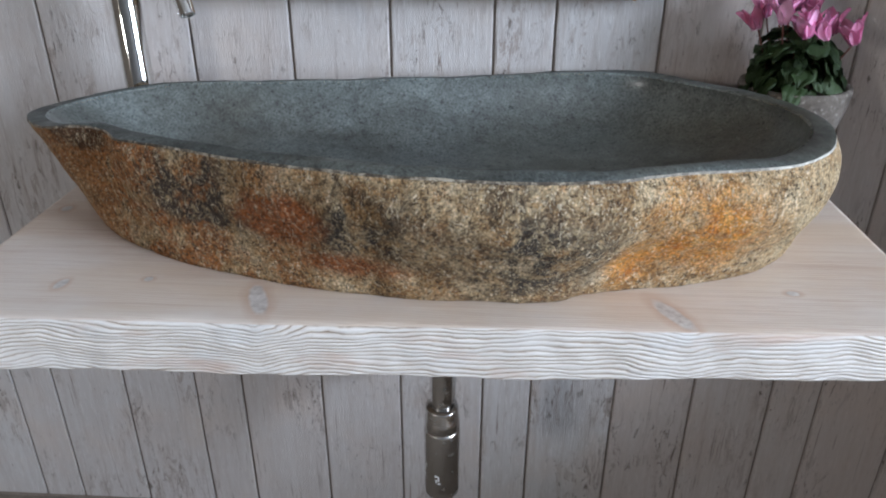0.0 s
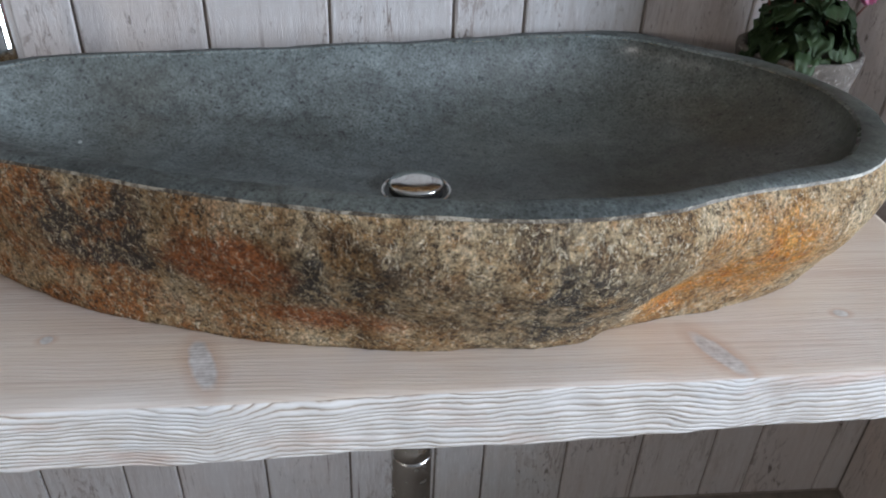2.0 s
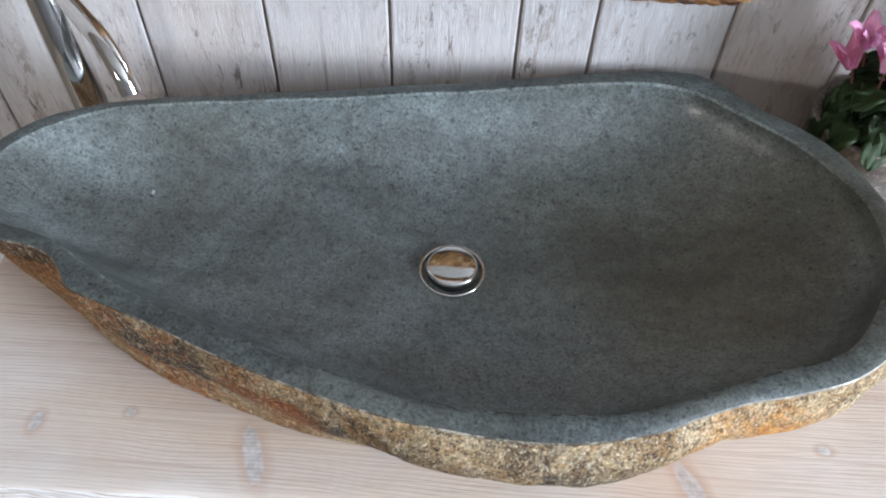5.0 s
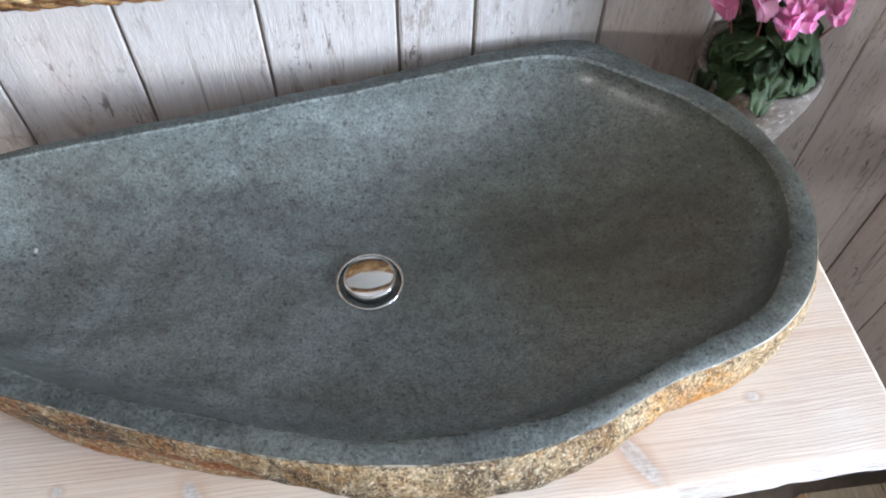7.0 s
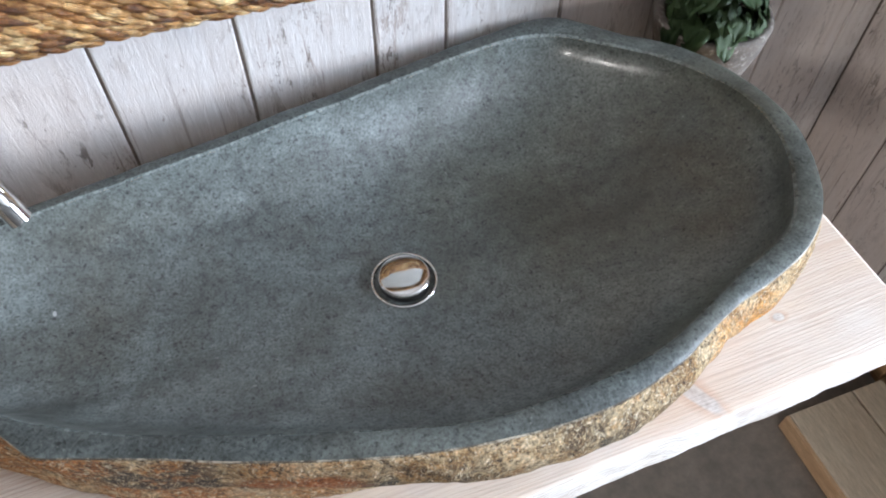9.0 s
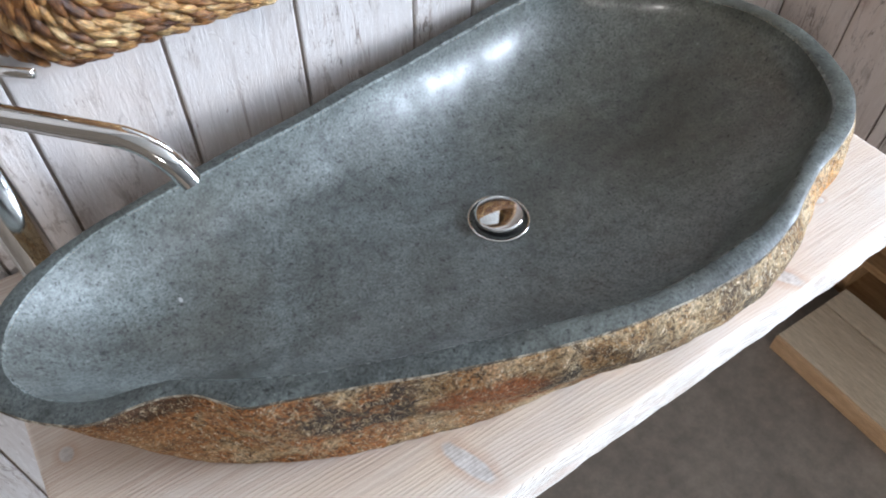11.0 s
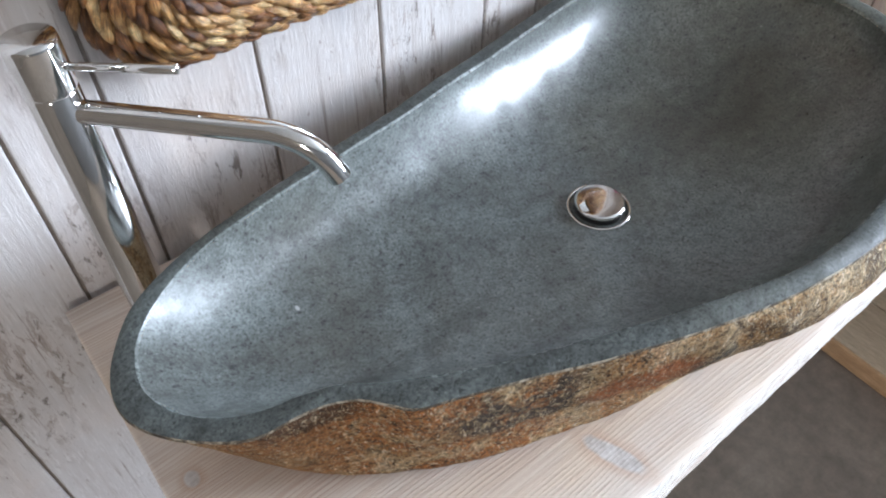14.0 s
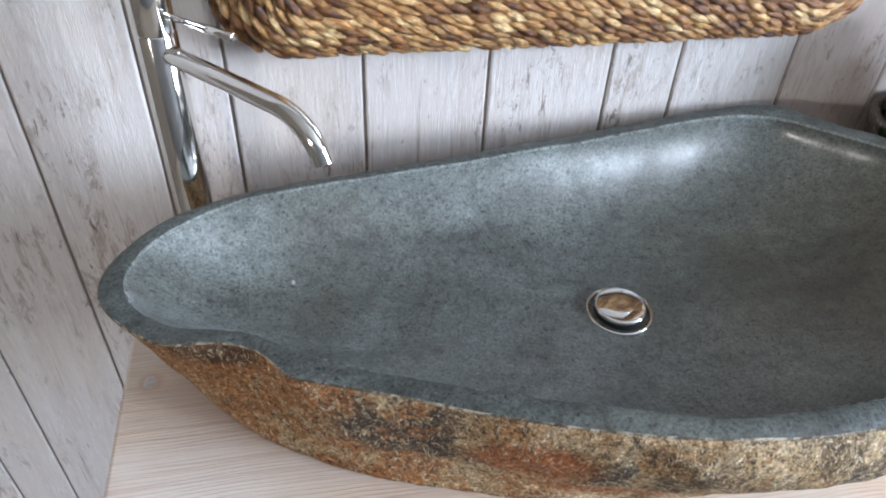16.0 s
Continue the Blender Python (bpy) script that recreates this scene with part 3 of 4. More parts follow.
# ---- stone basin ----
RIM = ((-0.474, -0.165), (-0.410, -0.141), (-0.283, -0.112), (-0.153, -0.089), (-0.017, -0.062), (0.120, -0.037), (0.190, -0.027), (0.258, -0.018), (0.294, -0.025),
       (0.324, -0.053), (0.352, -0.084), (0.381, -0.105), (0.407, -0.132), (0.428, -0.165), (0.447, -0.220), (0.453, -0.265), (0.450, -0.308), (0.430, -0.365), (0.400, -0.411),
       (0.355, -0.446), (0.300, -0.467), (0.255, -0.479), (0.208, -0.498), (0.172, -0.514), (0.100, -0.530), (0.014, -0.527), (-0.085, -0.507), (-0.190, -0.471),
       (-0.250, -0.446), (-0.315, -0.421), (-0.350, -0.407), (-0.363, -0.392), (-0.380, -0.372), (-0.405, -0.360), (-0.436, -0.354), (-0.455, -0.351), (-0.478, -0.336),
       (-0.512, -0.300), (-0.528, -0.266), (-0.524, -0.228), (-0.503, -0.192))
LIP = ((-0.489, -0.206), (-0.449, -0.172), (-0.393, -0.150), (-0.270, -0.127), (-0.140, -0.107), (-0.010, -0.084), (0.119, -0.062), (0.215, -0.050), (0.272, -0.061),
       (0.314, -0.091), (0.370, -0.137), (0.403, -0.182), (0.426, -0.229), (0.427, -0.288), (0.411, -0.340), (0.372, -0.400), (0.337, -0.427), (0.283, -0.447),
       (0.233, -0.468), (0.182, -0.489), (0.131, -0.502), (0.060, -0.507), (-0.012, -0.504), (-0.090, -0.482), (-0.195, -0.445), (-0.283, -0.411), (-0.350, -0.374),
       (-0.398, -0.342), (-0.440, -0.330), (-0.467, -0.315), (-0.492, -0.288), (-0.503, -0.250))
FOOT = ((-0.468, -0.240), (-0.447, -0.296), (-0.390, -0.356), (-0.325, -0.397), (-0.268, -0.424), (-0.200, -0.448), (-0.120, -0.466), (-0.030, -0.478), (0.070, -0.483),
        (0.125, -0.477), (0.165, -0.459), (0.215, -0.447), (0.275, -0.433), (0.335, -0.410), (0.385, -0.375), (0.425, -0.325), (0.438, -0.265), (0.425, -0.195), (0.375, -0.125),
        (0.270, -0.055), (0.000, -0.085), (-0.270, -0.137), (-0.420, -0.178))
DRAIN = (-0.0015, -0.2805)
FLOOR_Z = 0.0448


def radius_of(ctrl, n):
    c = closed_curve(ctrl)
    d = c - np.array(DRAIN)
    a, r = np.arctan2(d[:, 1], d[:, 0]), np.hypot(d[:, 0], d[:, 1])
    o = np.argsort(a)
    a, r = a[o], r[o]
    return np.interp(np.linspace(-math.pi, math.pi, n, endpoint=False), np.r_[a - 2 * math.pi, a, a + 2 * math.pi], np.r_[r, r, r])


def rim_z(x, y):
    """Height of the ground rim: lower at the back than in front."""
    z = ZT + 0.136 + 0.013 * min(1.0, max(0.0, -y / 0.50))
    back = max(0.0, 1 + y / 0.22)
    z += back * (-0.001 + 0.005 * min(1.0, max(0.0, (x + 0.05) / 0.20)))
    z += 0.007 * math.exp(-((x - 0.04) / 0.20) ** 2) * min(1.0, max(0.0, (-y - 0.36) / 0.10))
    tip = min(1.0, max(0.0, (-0.40 - x) / 0.12))
    return z - 0.012 * tip * tip * (3 - 2 * tip) + 0.0016 * noise.noise((x * 14, y * 14, 0.5))


def end_rise(s):
    """Profile of the narrow end: a gently rising floor, then a straight sloping wall."""
    soft = 0.05
    return 0.42 * s ** 1.3 + 0.58 * math.log(1 + math.exp((s - 0.91) / soft)) / math.log(1 + math.exp(0.09 / soft))


def basin():
    n = 512
    r_out, r_in = radius_of(RIM, n), radius_of(LIP, n)
    r_in = np.minimum(r_in, r_out - 0.012)
    wide = np.exp(-0.5 * (np.arange(-60, 61) / 9.0) ** 2)
    r_soft = np.convolve(np.r_[r_in[-60:], r_in, r_in[:60]], wide / wide.sum(), "valid")
    ang = np.linspace(-math.pi, math.pi, n, endpoint=False)
    cs, sn = np.cos(ang), np.sin(ang)

    def at(i, r):
        return DRAIN[0] + r * cs[i], DRAIN[1] + r * sn[i]

    def strip(name, rows, mat, label):
        bm = bmesh.new()
        rings = [[bm.verts.new(p) for p in row] for row in rows]
        for a, b in zip(rings, rings[1:]):
            if name == "rim" and (a is rings[1] or a is rings[-3]):
                continue          # a crisp arris between the cut edge and the flat
            for i in range(n):
                j = (i + 1) % n
                f = bm.faces.new((a[i], a[j], b[j], b[i]))
                f.material_index = (1 if a is rings[0] else 2 if b is rings[-1] else 0) if name == "rim" else 0
        if name != "rim":
            bm.faces.new(rings[-1] if name == "bowl" else rings[-1][::-1])
        bmesh.ops.recalc_face_normals(bm, faces=bm.faces)
        return part(name, bm, mat, thing, label, True)

    thing = base("stone_basin", (0, 0, 0), "large oval wash basin hollowed from a river stone, rough rusty outside", "basin")
    lip_drop = []
    for i in range(n):
        x, y = at(i, r_out[i])
        lip_drop.append((rim_z(x, y), at(i, r_out[i]), at(i, r_in[i])))
    foot_r = radius_of(FOOT, n)
    # outside, from the rim edge to the foot
    rows = []
    m = 30
    for k in range(m + 1):
        h = 1 - k / m
        row = []
        for i in range(n):
            zt, (xo, yo), _ = lip_drop[i]
            c, s = cs[i], sn[i]
            foot = r_out[i] - foot_r[i]
            bulge = (0.005 + 0.005 * max(0.0, c) ** 3 + 0.013 * max(0.0, -s) * max(0.0, c + 0.45) + 0.006 * max(0.0, -s) ** 2) * (1 - 1.3 * max(0.0, -c - 0.35))
            inset = foot * (1 - h) ** (2.1 - 1.15 * max(0.0, -c) ** 1.5) - bulge * math.sin(math.pi * min(1.0, (1 - h) * 1.35)) * (h ** 0.5)
            # hollow in the front flank
            x0, y0 = at(i, r_out[i])
            hollow = math.exp(-((x0 - 0.215 + 0.09 * (h - 0.5)) / 0.045) ** 2) if y0 < -0.3 else 0.0
            inset += 0.010 * hollow * math.sin(math.pi * min(1, h + 0.15)) if h < 0.85 else 0.0
            r = r_out[i] - inset
            x, y = at(i, r)
            z = ZT + 0.0006 + (zt - 0.0035 - 0.003 * max(0.0, s) - ZT) * h
            p = Vector((x, y, z))
            d = 0.0055 * noise.noise(p * 11) + 0.0028 * noise.noise(p * 34) + 0.0011 * noise.noise(p * 95)
            fade = min(1.0, (1 - h) * 8)
            row.append((x + d * c * fade, y + min(d, 0.0 if y > -0.03 else 1.0) * s * fade, z))
        rows.append(row)
    strip("crust", rows, M_CRUST, "rough rust, tan and near-black stone crust")
    # ground rim
    rows = []
    for f, dz in ((0.0, -0.0035), (0.035, -0.0004), (0.035, -0.0004), (0.12, 0.0002), (0.25, 0.0008), (0.5, 0.0010), (0.75, 0.0010), (0.90, 0.0004), (0.90, 0.0004), (1.0, -0.0018)):
        row = []
        for i in range(n):
            zt, (xo, yo), (xi, yi) = lip_drop[i]
            up = -0.003 * max(0.0, sn[i]) * (1 - f) ** 1.2 + 0.0045 * max(0.0, -sn[i]) * math.sin(math.pi * f * 0.72)
            row.append((xo + (xi - xo) * f, yo + (yi - yo) * f, zt + dz + up + 0.0008 * noise.noise((xo * 60, yo * 60, f * 3))))
        rows.append(row)
    strip("rim", rows, (M_RIM, M_CUT, M_LIP), "honed grey stone rim")
    # polished bowl
    rows = []
    m = 60
    for k in range(m):
        s_ = 1 - (k / m) ** 1.7
        row = []
        for i in range(n):
            zt, _, (xi, yi) = lip_drop[i]
            up = 0.0045 * max(0.0, -sn[i]) * math.sin(math.pi * 0.72)
            c, s = cs[i], sn[i]
            p = 2.9 + 0.9 * max(0.0, c) ** 2 + 1.0 * max(0.0, -s) ** 2
            q_ = 1.0 / (1.55 - 0.25 * max(0.0, -c) + 0.6 * max(0.0, c) + 0.65 * max(0.0, -s))
            end = max(0.0, -c) ** 2
            rise = (1 - end) * (1 - (1 - s_ ** p) ** q_) + end * end_rise(s_)
            z = ZT + FLOOR_Z + (zt - 0.0018 + up - ZT - FLOOR_Z) * rise
            x, y = at(i, s_ * (r_soft[i] + (r_in[i] - r_soft[i]) * s_ ** 8))
            q = Vector((x, y, z))
            wob = (0.0024 * noise.noise(q * 9) + 0.0011 * noise.noise(q * 27)) * min(1.0, (1 - s_) * 12) * min(1.0, s_ * 6)
            row.append((q.x, q.y, z + wob))
        rows.append(row)
    strip("bowl", rows, M_BOWL, "polished grey-green hollow")


basin()

# ---- drain ----
drain = base("drain_plug", (DRAIN[0], DRAIN[1], ZT + FLOOR_Z + 0.0018), "round chrome push-down drain plug in the basin floor", "drain")
bm = lathe(bmesh.new(), [(0.0, -0.004), (0.0362, -0.004), (0.0369, 0.0006), (0.0363, 0.0018), (0.0350, 0.0022), (0.0332, 0.0016), (0.0322, -0.0004), (0.0316, -0.0030), (0.0, -0.0030)], 64)
part("flange", bm, M_CHROME, drain, "chrome flange ring", True)
bm = lathe(bmesh.new(), [(0.0, -0.0028), (0.0278, -0.0028), (0.0278, 0.0055), (0.0, 0.0055)], 48)
seal_bm = bm
bm = lathe(bmesh.new(), [(0.0, 0.0058), (0.0276, 0.0058), (0.0286, 0.0068), (0.0286, 0.0086), (0.0279, 0.0100), (0.0255, 0.0109), (0.014, 0.0116), (0.0, 0.0118)], 64)
cap = part("cap", bm, M_CHROME, drain, "mirror-bright chrome cap", True)
part("seal", seal_bm, M_BLACK, cap, "black rubber seal", False)

# ---- bottle trap under the board ----
trap = base("bottle_trap", (DRAIN[0], DRAIN[1], 0.355), "dark chrome bottle trap hanging under the board", "drain trap")
bm = lathe(bmesh.new(), [(0.0165, 0.145), (0.0165, 0.408)], 40)
part("tailpipe", bm, M_STEEL, trap, "", True)
bm = lathe(bmesh.new(), [(0.0170, 0.166), (0.0235, 0.166), (0.0245, 0.163), (0.0245, 0.147), (0.0255, 0.145), (0.0262, 0.139), (0.0262, 0.128), (0.0250, 0.126)], 48)
part("nut", bm, M_STEEL, trap, "ribbed chrome union nut", True)
bm = lathe(bmesh.new(), [(0.0, 0.0), (0.0240, 0.0), (0.0262, 0.003), (0.0266, 0.010), (0.0260, 0.012), (0.0266, 0.014), (0.0272, 0.122), (0.0262, 0.127), (0.0165, 0.128)], 56)
cup = part("cup", bm, M_STEEL, trap, "", True)
bm = bmesh.new()
tube(bm, [(0, 0.02, 0.112), (0, 0.16, 0.112), (0, 0.2935, 0.112)], 0.016, 24)
part("outlet_pipe", bm, M_STEEL, trap, "", True)
bm = bmesh.new()
for x, z, w, h in ((-0.0070, 0.050, 0.0060, 0.0022), (-0.0040, 0.045, 0.0022, 0.0080), (-0.0072, 0.040, 0.0022, 0.0055), (-0.0030, 0.036, 0.0040, 0.0020)):
    y = -math.sqrt(0.0270 ** 2 - x * x) - 0.0004
    box(bm, x - w / 2, x + w / 2, y - 0.0002, y + 0.0006, z - h / 2, z + h / 2)
part("mark", bm, M_WHITE, cup, "small pale printed mark")

# ---- tap ----
TAP = Vector((-0.457, -0.099, ZT))
tap = base("tap", TAP, "tall chrome basin mixer tap with a long bent spout", "tap")
bm = lathe(bmesh.new(), [(0.0, 0.0005), (0.0245, 0.0005), (0.0245, 0.004), (0.0205, 0.006), (0.0200, 0.010), (0.0200, 0.308), (0.0190, 0.3095)], 64)
part("column", bm, M_CHROME, tap, "", True)
bm = lathe(bmesh.new(), [(0.0190, 0.3095), (0.0202, 0.3105), (0.0203, 0.312), (0.0203, 0.349), (0.0196, 0.3522), (0.0, 0.3528)], 64)
part("head", bm, M_CHROME, tap, "", True)
bm = bmesh.new()
d = Vector((0.155, -0.164, 0)).normalized()
pts = [d * s + Vector((0, 0, 0.2895)) for s in (0.010, 0.04, 0.08, 0.12, 0.162)]
END = radians(62)
for k in range(1, 13):
    a = END * k / 12
    pts.append(d * (0.162 + 0.056 * math.sin(a)) + Vector((0, 0, 0.2895 - 0.056 * (1 - math.cos(a)))))
tail = (d * math.cos(END) - Vector((0, 0, math.sin(END))))
pts += [pts[-1] + tail * 0.005, pts[-1] + tail * 0.010]
tube(bm, pts, 0.0096, 32, False)
inner = [pts[-1], pts[-1] - tail * 0.0002, pts[-1] - tail * 0.010]
tube(bm, inner, [0.0096, 0.0080, 0.0078], 32, False)
spout = part("spout", bm, M_CHROME, tap, "", True)
bm = bmesh.new()
tube(bm, [pts[-1] - tail * 0.008, pts[-1] - tail * 0.007], 0.0078, 24)
part("aerator", bm, M_BLACK, spout, "dark aerator mesh", True)
bm = bmesh.new()
h = Vector((0.077, -0.064, 0.0)).normalized()
z0 = Vector((0, 0, 0.3290))
tube(bm, [h * 0.016 + z0, h * 0.030 + z0, h * 0.060 + z0, h * 0.0605 + z0, h * 0.1005 + z0, h * 0.1015 + z0], [0.0032, 0.0032, 0.0032, 0.0042, 0.0042, 0.0036], 24)
part("lever", bm, M_CHROME, tap, "", True)

# ---- mirror with a woven frame ----
FX0, FX1, FZ0, FZ1 = -0.414, 0.362, 1.066, 1.70


def straw():
    k = Mat("twisted_seagrass", 0.42, 0, 0.5)
    isl = k.math("FRACT", k.math("ADD", k.n("ShaderNodeNewGeometry").outputs["Random Per Island"], k.math("MULTIPLY", k.random(), 7.3)))
    co = k.co
    uv = k.n("ShaderNodeTexCoord").outputs["UV"]
    isl = k.math("ADD", k.math("MULTIPLY", isl, 0.55), k.math("MULTIPLY", k.ramp(k.noise(co, 42, 5, 0.7), (0.32, 0.0), (0.68, 1.0)), 0.45))
    fib = k.noise(k.scale(uv, 26, 3.0, 1, rot=(0, 0, 0.10)), 1.0, 4, 0.7)
    c = k.ramp(isl, (0.15, (0.075, 0.026, 0.010)), (0.40, (0.27, 0.115, 0.036)), (0.62, (0.46, 0.25, 0.09)), (0.85, (0.70, 0.50, 0.25)))
    c = k.mix(0.7, c, k.ramp(k.noise(co, 60, 4, 0.7), (0.3, 0.4), (0.7, 1.35)), "MULTIPLY")
    c = k.mix(0.85, c, k.ramp(fib, (0.30, 0.15), (0.5, 0.9), (0.68, 2.2)), "MULTIPLY")
    k.set("Base Color", c)
    k.set("Roughness", k.ramp(isl, (0.0, 0.42), (1.0, 0.26)))
    k.bump((fib, 0.9, 0.002), (k.noise(co, 120, 3), 0.4, 0.003))
    return k.m


M_STRAW = straw()
mirror = base("wall_mirror", ((FX0 + FX1) / 2, 0.0, FZ0), "wall mirror in a wide frame woven from twisted seagrass", "mirror")


def rounded(off, rad, step):
    """Points and outward ways along a rounded rectangle, inset by off."""
    x0, x1, z0, z1 = FX0 + off, FX1 - off, FZ0 + off, FZ1 - off
    pts = []

    def line(ax, az, bx, bz):
        ln = math.hypot(bx - ax, bz - az)
        m = max(2, int(ln / 0.004))
        for i in range(m):
            pts.append((ax + (bx - ax) * i / m, az + (bz - az) * i / m))

    def arc(cx, cz, a0):
        m = max(6, int(rad * 1.57 / 0.004))
        for i in range(m):
            a = radians(a0 + 90 * i / m)
            pts.append((cx + rad * math.cos(a), cz + rad * math.sin(a)))
    line(x0 + rad, z0, x1 - rad, z0), arc(x1 - rad, z0 + rad, -90)
    line(x1, z0 + rad, x1, z1 - rad), arc(x1 - rad, z1 - rad, 0)
    line(x1 - rad, z1, x0 + rad, z1), arc(x0 + rad, z1 - rad, 90)
    line(x0, z1 - rad, x0, z0 + rad), arc(x0 + rad, z0 + rad, 180)
    return np.array(pts)


REST = bmesh.new()


def woven_row(off, depth, rad, girth, seed):
    """One plaited row of the frame: short fat strands that lie aslant over one another."""
    rng = random.Random(seed)
    p = rounded(off, rad, 0.004)
    q = np.roll(p, -1, axis=0)
    seg = np.hypot(*(q - p).T)
    cum = np.r_[0, np.cumsum(seg)]
    total = cum[-1]
    px, pz = np.r_[p[:, 0], p[0, 0]], np.r_[p[:, 1], p[0, 1]]

    def point(s):
        s %= total
        return np.array((np.interp(s, cum, px), np.interp(s, cum, pz)))
    s = 0.0
    flip = 1
    cx, cz = mirror.location.x, mirror.location.z
    while s < total:
        ln = rng.uniform(0.036, 0.050)
        tilt = rng.uniform(0.95, 1.35) * girth
        r = girth * rng.uniform(0.36, 0.50)
        rings = []
        m, n = 8, 8
        here = point(s + ln / 2)
        single = here[0] < -0.10 and here[1] < FZ0 + 0.135
        bm = bmesh.new() if single else REST
        bm.loops.layers.uv.verify()
        for k in range(m + 1):
            u = k / m
            a, b = point(s + ln * (u - 0.02)), point(s + ln * (u + 0.02))
            t = (b - a) / (np.hypot(*(b - a)) + 1e-9)
            nv = np.array((t[1], -t[0]))
            c = (a + b) / 2 + nv * tilt * (u - 0.5) * flip
            rr = r * (0.10 + 0.90 * math.sin(math.pi * min(1, max(0, u * 0.94 + 0.03))) ** 0.6)
            lift = depth + 0.0042 * math.sin(math.pi * u)
            ring = []
            for j in range(n):
                w = 2 * math.pi * j / n + u * 1.2
                wob = 1 + 0.16 * math.sin(3 * w + u * 5 + ln * 900) + 0.10 * math.sin(9 * u + ln * 500)
                o = nv * rr * math.cos(w) * wob
                ring.append(bm.verts.new((c[0] + o[0] - cx, -(lift + 0.9 * rr * math.sin(w) * wob), c[1] + o[1] - cz)))
            rings.append(ring)
        for a, b in zip(rings, rings[1:]):
            for j in range(n):
                face = bm.faces.new((a[j], a[(j + 1) % n], b[(j + 1) % n], b[j]))
                v0 = rings.index(a) / m
                for loop, (fu, fv) in zip(face.loops, ((j / n, v0), ((j + 1) / n, v0), ((j + 1) / n, v0 + 1 / m), (j / n, v0 + 1 / m))):
                    loop[bm.loops.layers.uv.verify()].uv = (fu + 0.35 * fv + seed + s * 7, fv)
        bm.faces.new(rings[0][::-1]), bm.faces.new(rings[-1])
        if single:
            bmesh.ops.recalc_face_normals(bm, faces=bm.faces)
            part("strand", bm, M_STRAW, mirror, "", True)
        s += ln * rng.uniform(0.38, 0.47)


for i in range(12):
    f = i / 11
    woven_row(0.005 + 0.118 * f + 0.004 * math.sin(math.pi * f), 0.018 + 0.050 * math.sin(math.pi * (0.06 + 0.88 * f)) ** 0.7, 0.085 - 0.07 * f, 0.0132 + 0.0013 * math.sin(7.0 * i), 40 + i)
bmesh.ops.recalc_face_normals(REST, faces=REST.faces)
tagged(part("weave", REST, M_STRAW, mirror, "plaited brown seagrass strands", True), kind="stuff")
bm = bmesh.new()
for x0, x1, z0, z1 in ((FX0 + 0.045, FX1 - 0.045, 0.022, 0.112), (FX0 + 0.045, FX1 - 0.045, FZ1 - FZ0 - 0.112, FZ1 - FZ0 - 0.022),
                       (FX0 + 0.022, FX0 + 0.112, 0.1125, FZ1 - FZ0 - 0.1125), (FX1 - 0.112, FX1 - 0.022, 0.1125, FZ1 - FZ0 - 0.1125)):
    cx = mirror.location.x
    box(bm, x0 - cx, x1 - cx, -0.040, -0.0005, z0, z1, 0.004)
part("frame_core", bm, M_GAP, mirror)
k = Mat("mirror_silver", 0.02, 1.0)
k.set("Base Color", (0.9, 0.91, 0.91, 1))
bm = bmesh.new()
cx = mirror.location.x
box(bm, FX0 + 0.115 - cx, FX1 - 0.115 - cx, -0.020, -0.014, 0.115, FZ1 - FZ0 - 0.115)
part("glass", bm, k.m, mirror, "silvered mirror glass")

# ---- cyclamen in a stone pot ----
POT = Vector((0.4865, -0.083, ZT))
k = Mat("rough_pot_stone", 0.85, 0, 0.3)
sp = k.noise(k.co, 130, 5, 0.75)
c = k.ramp(k.noise(k.co, 22, 5, 0.6), (0.35, (0.11, 0.094, 0.080)), (0.65, (0.20, 0.178, 0.155)))
c = k.mix(k.ramp(sp, (0.55, 0.0), (0.66, 0.85)), c, (0.46, 0.43, 0.39))
c = k.mix(k.ramp(sp, (0.33, 0.7), (0.43, 0.0)), c, (0.08, 0.065, 0.05))
k.set("Base Color", c)
k.bump((sp, 0.7, 0.003))
M_POT = k.m
M_SOIL = plain("dark_potting_soil", (0.018, 0.013, 0.009), (0.05, 0.036, 0.025), 60, 0.95, 0.6)


def leaf_material():
    k = Mat("cyclamen_leaf", 0.5, 0, 0.3)
    v = k.voronoi(k.scale(k.co, 1, 1, 1), 55, "DISTANCE_TO_EDGE").outputs["Distance"]
    n1 = k.noise(k.co, 45, 4)
    c = k.ramp(n1, (0.35, (0.014, 0.030, 0.008)), (0.65, (0.040, 0.076, 0.018)))
    c = k.mix(k.math("MULTIPLY", k.ramp(v, (0.0, 1.0), (0.16, 0.0)), 0.30), c, (0.13, 0.20, 0.12))
    c = k.mix(k.ramp(k.random(), (0.80, 0.0), (1.0, 0.7)), c, (0.075, 0.13, 0.06))
    k.set("Base Color", c)
    k.bump((v, 0.3, 0.002))
    return k.m


def petal_material():
    k = Mat("cyclamen_petal", 0.45, 0, 0.4)
    c = k.ramp(k.noise(k.scale(k.co, 60, 60, 12), 1.0, 4), (0.3, (0.90, 0.30, 0.58)), (0.7, (0.95, 0.66, 0.82)))
    c = k.mix(k.ramp(k.random(), (0.0, 0.0), (0.5, 0.0), (1.0, 0.45)), c, (0.62, 0.03, 0.16))
    k.set("Base Color", c)
    k.set("Subsurface Weight", 0.12)
    k.set("Subsurface Radius", (0.006, 0.003, 0.003))
    return k.m


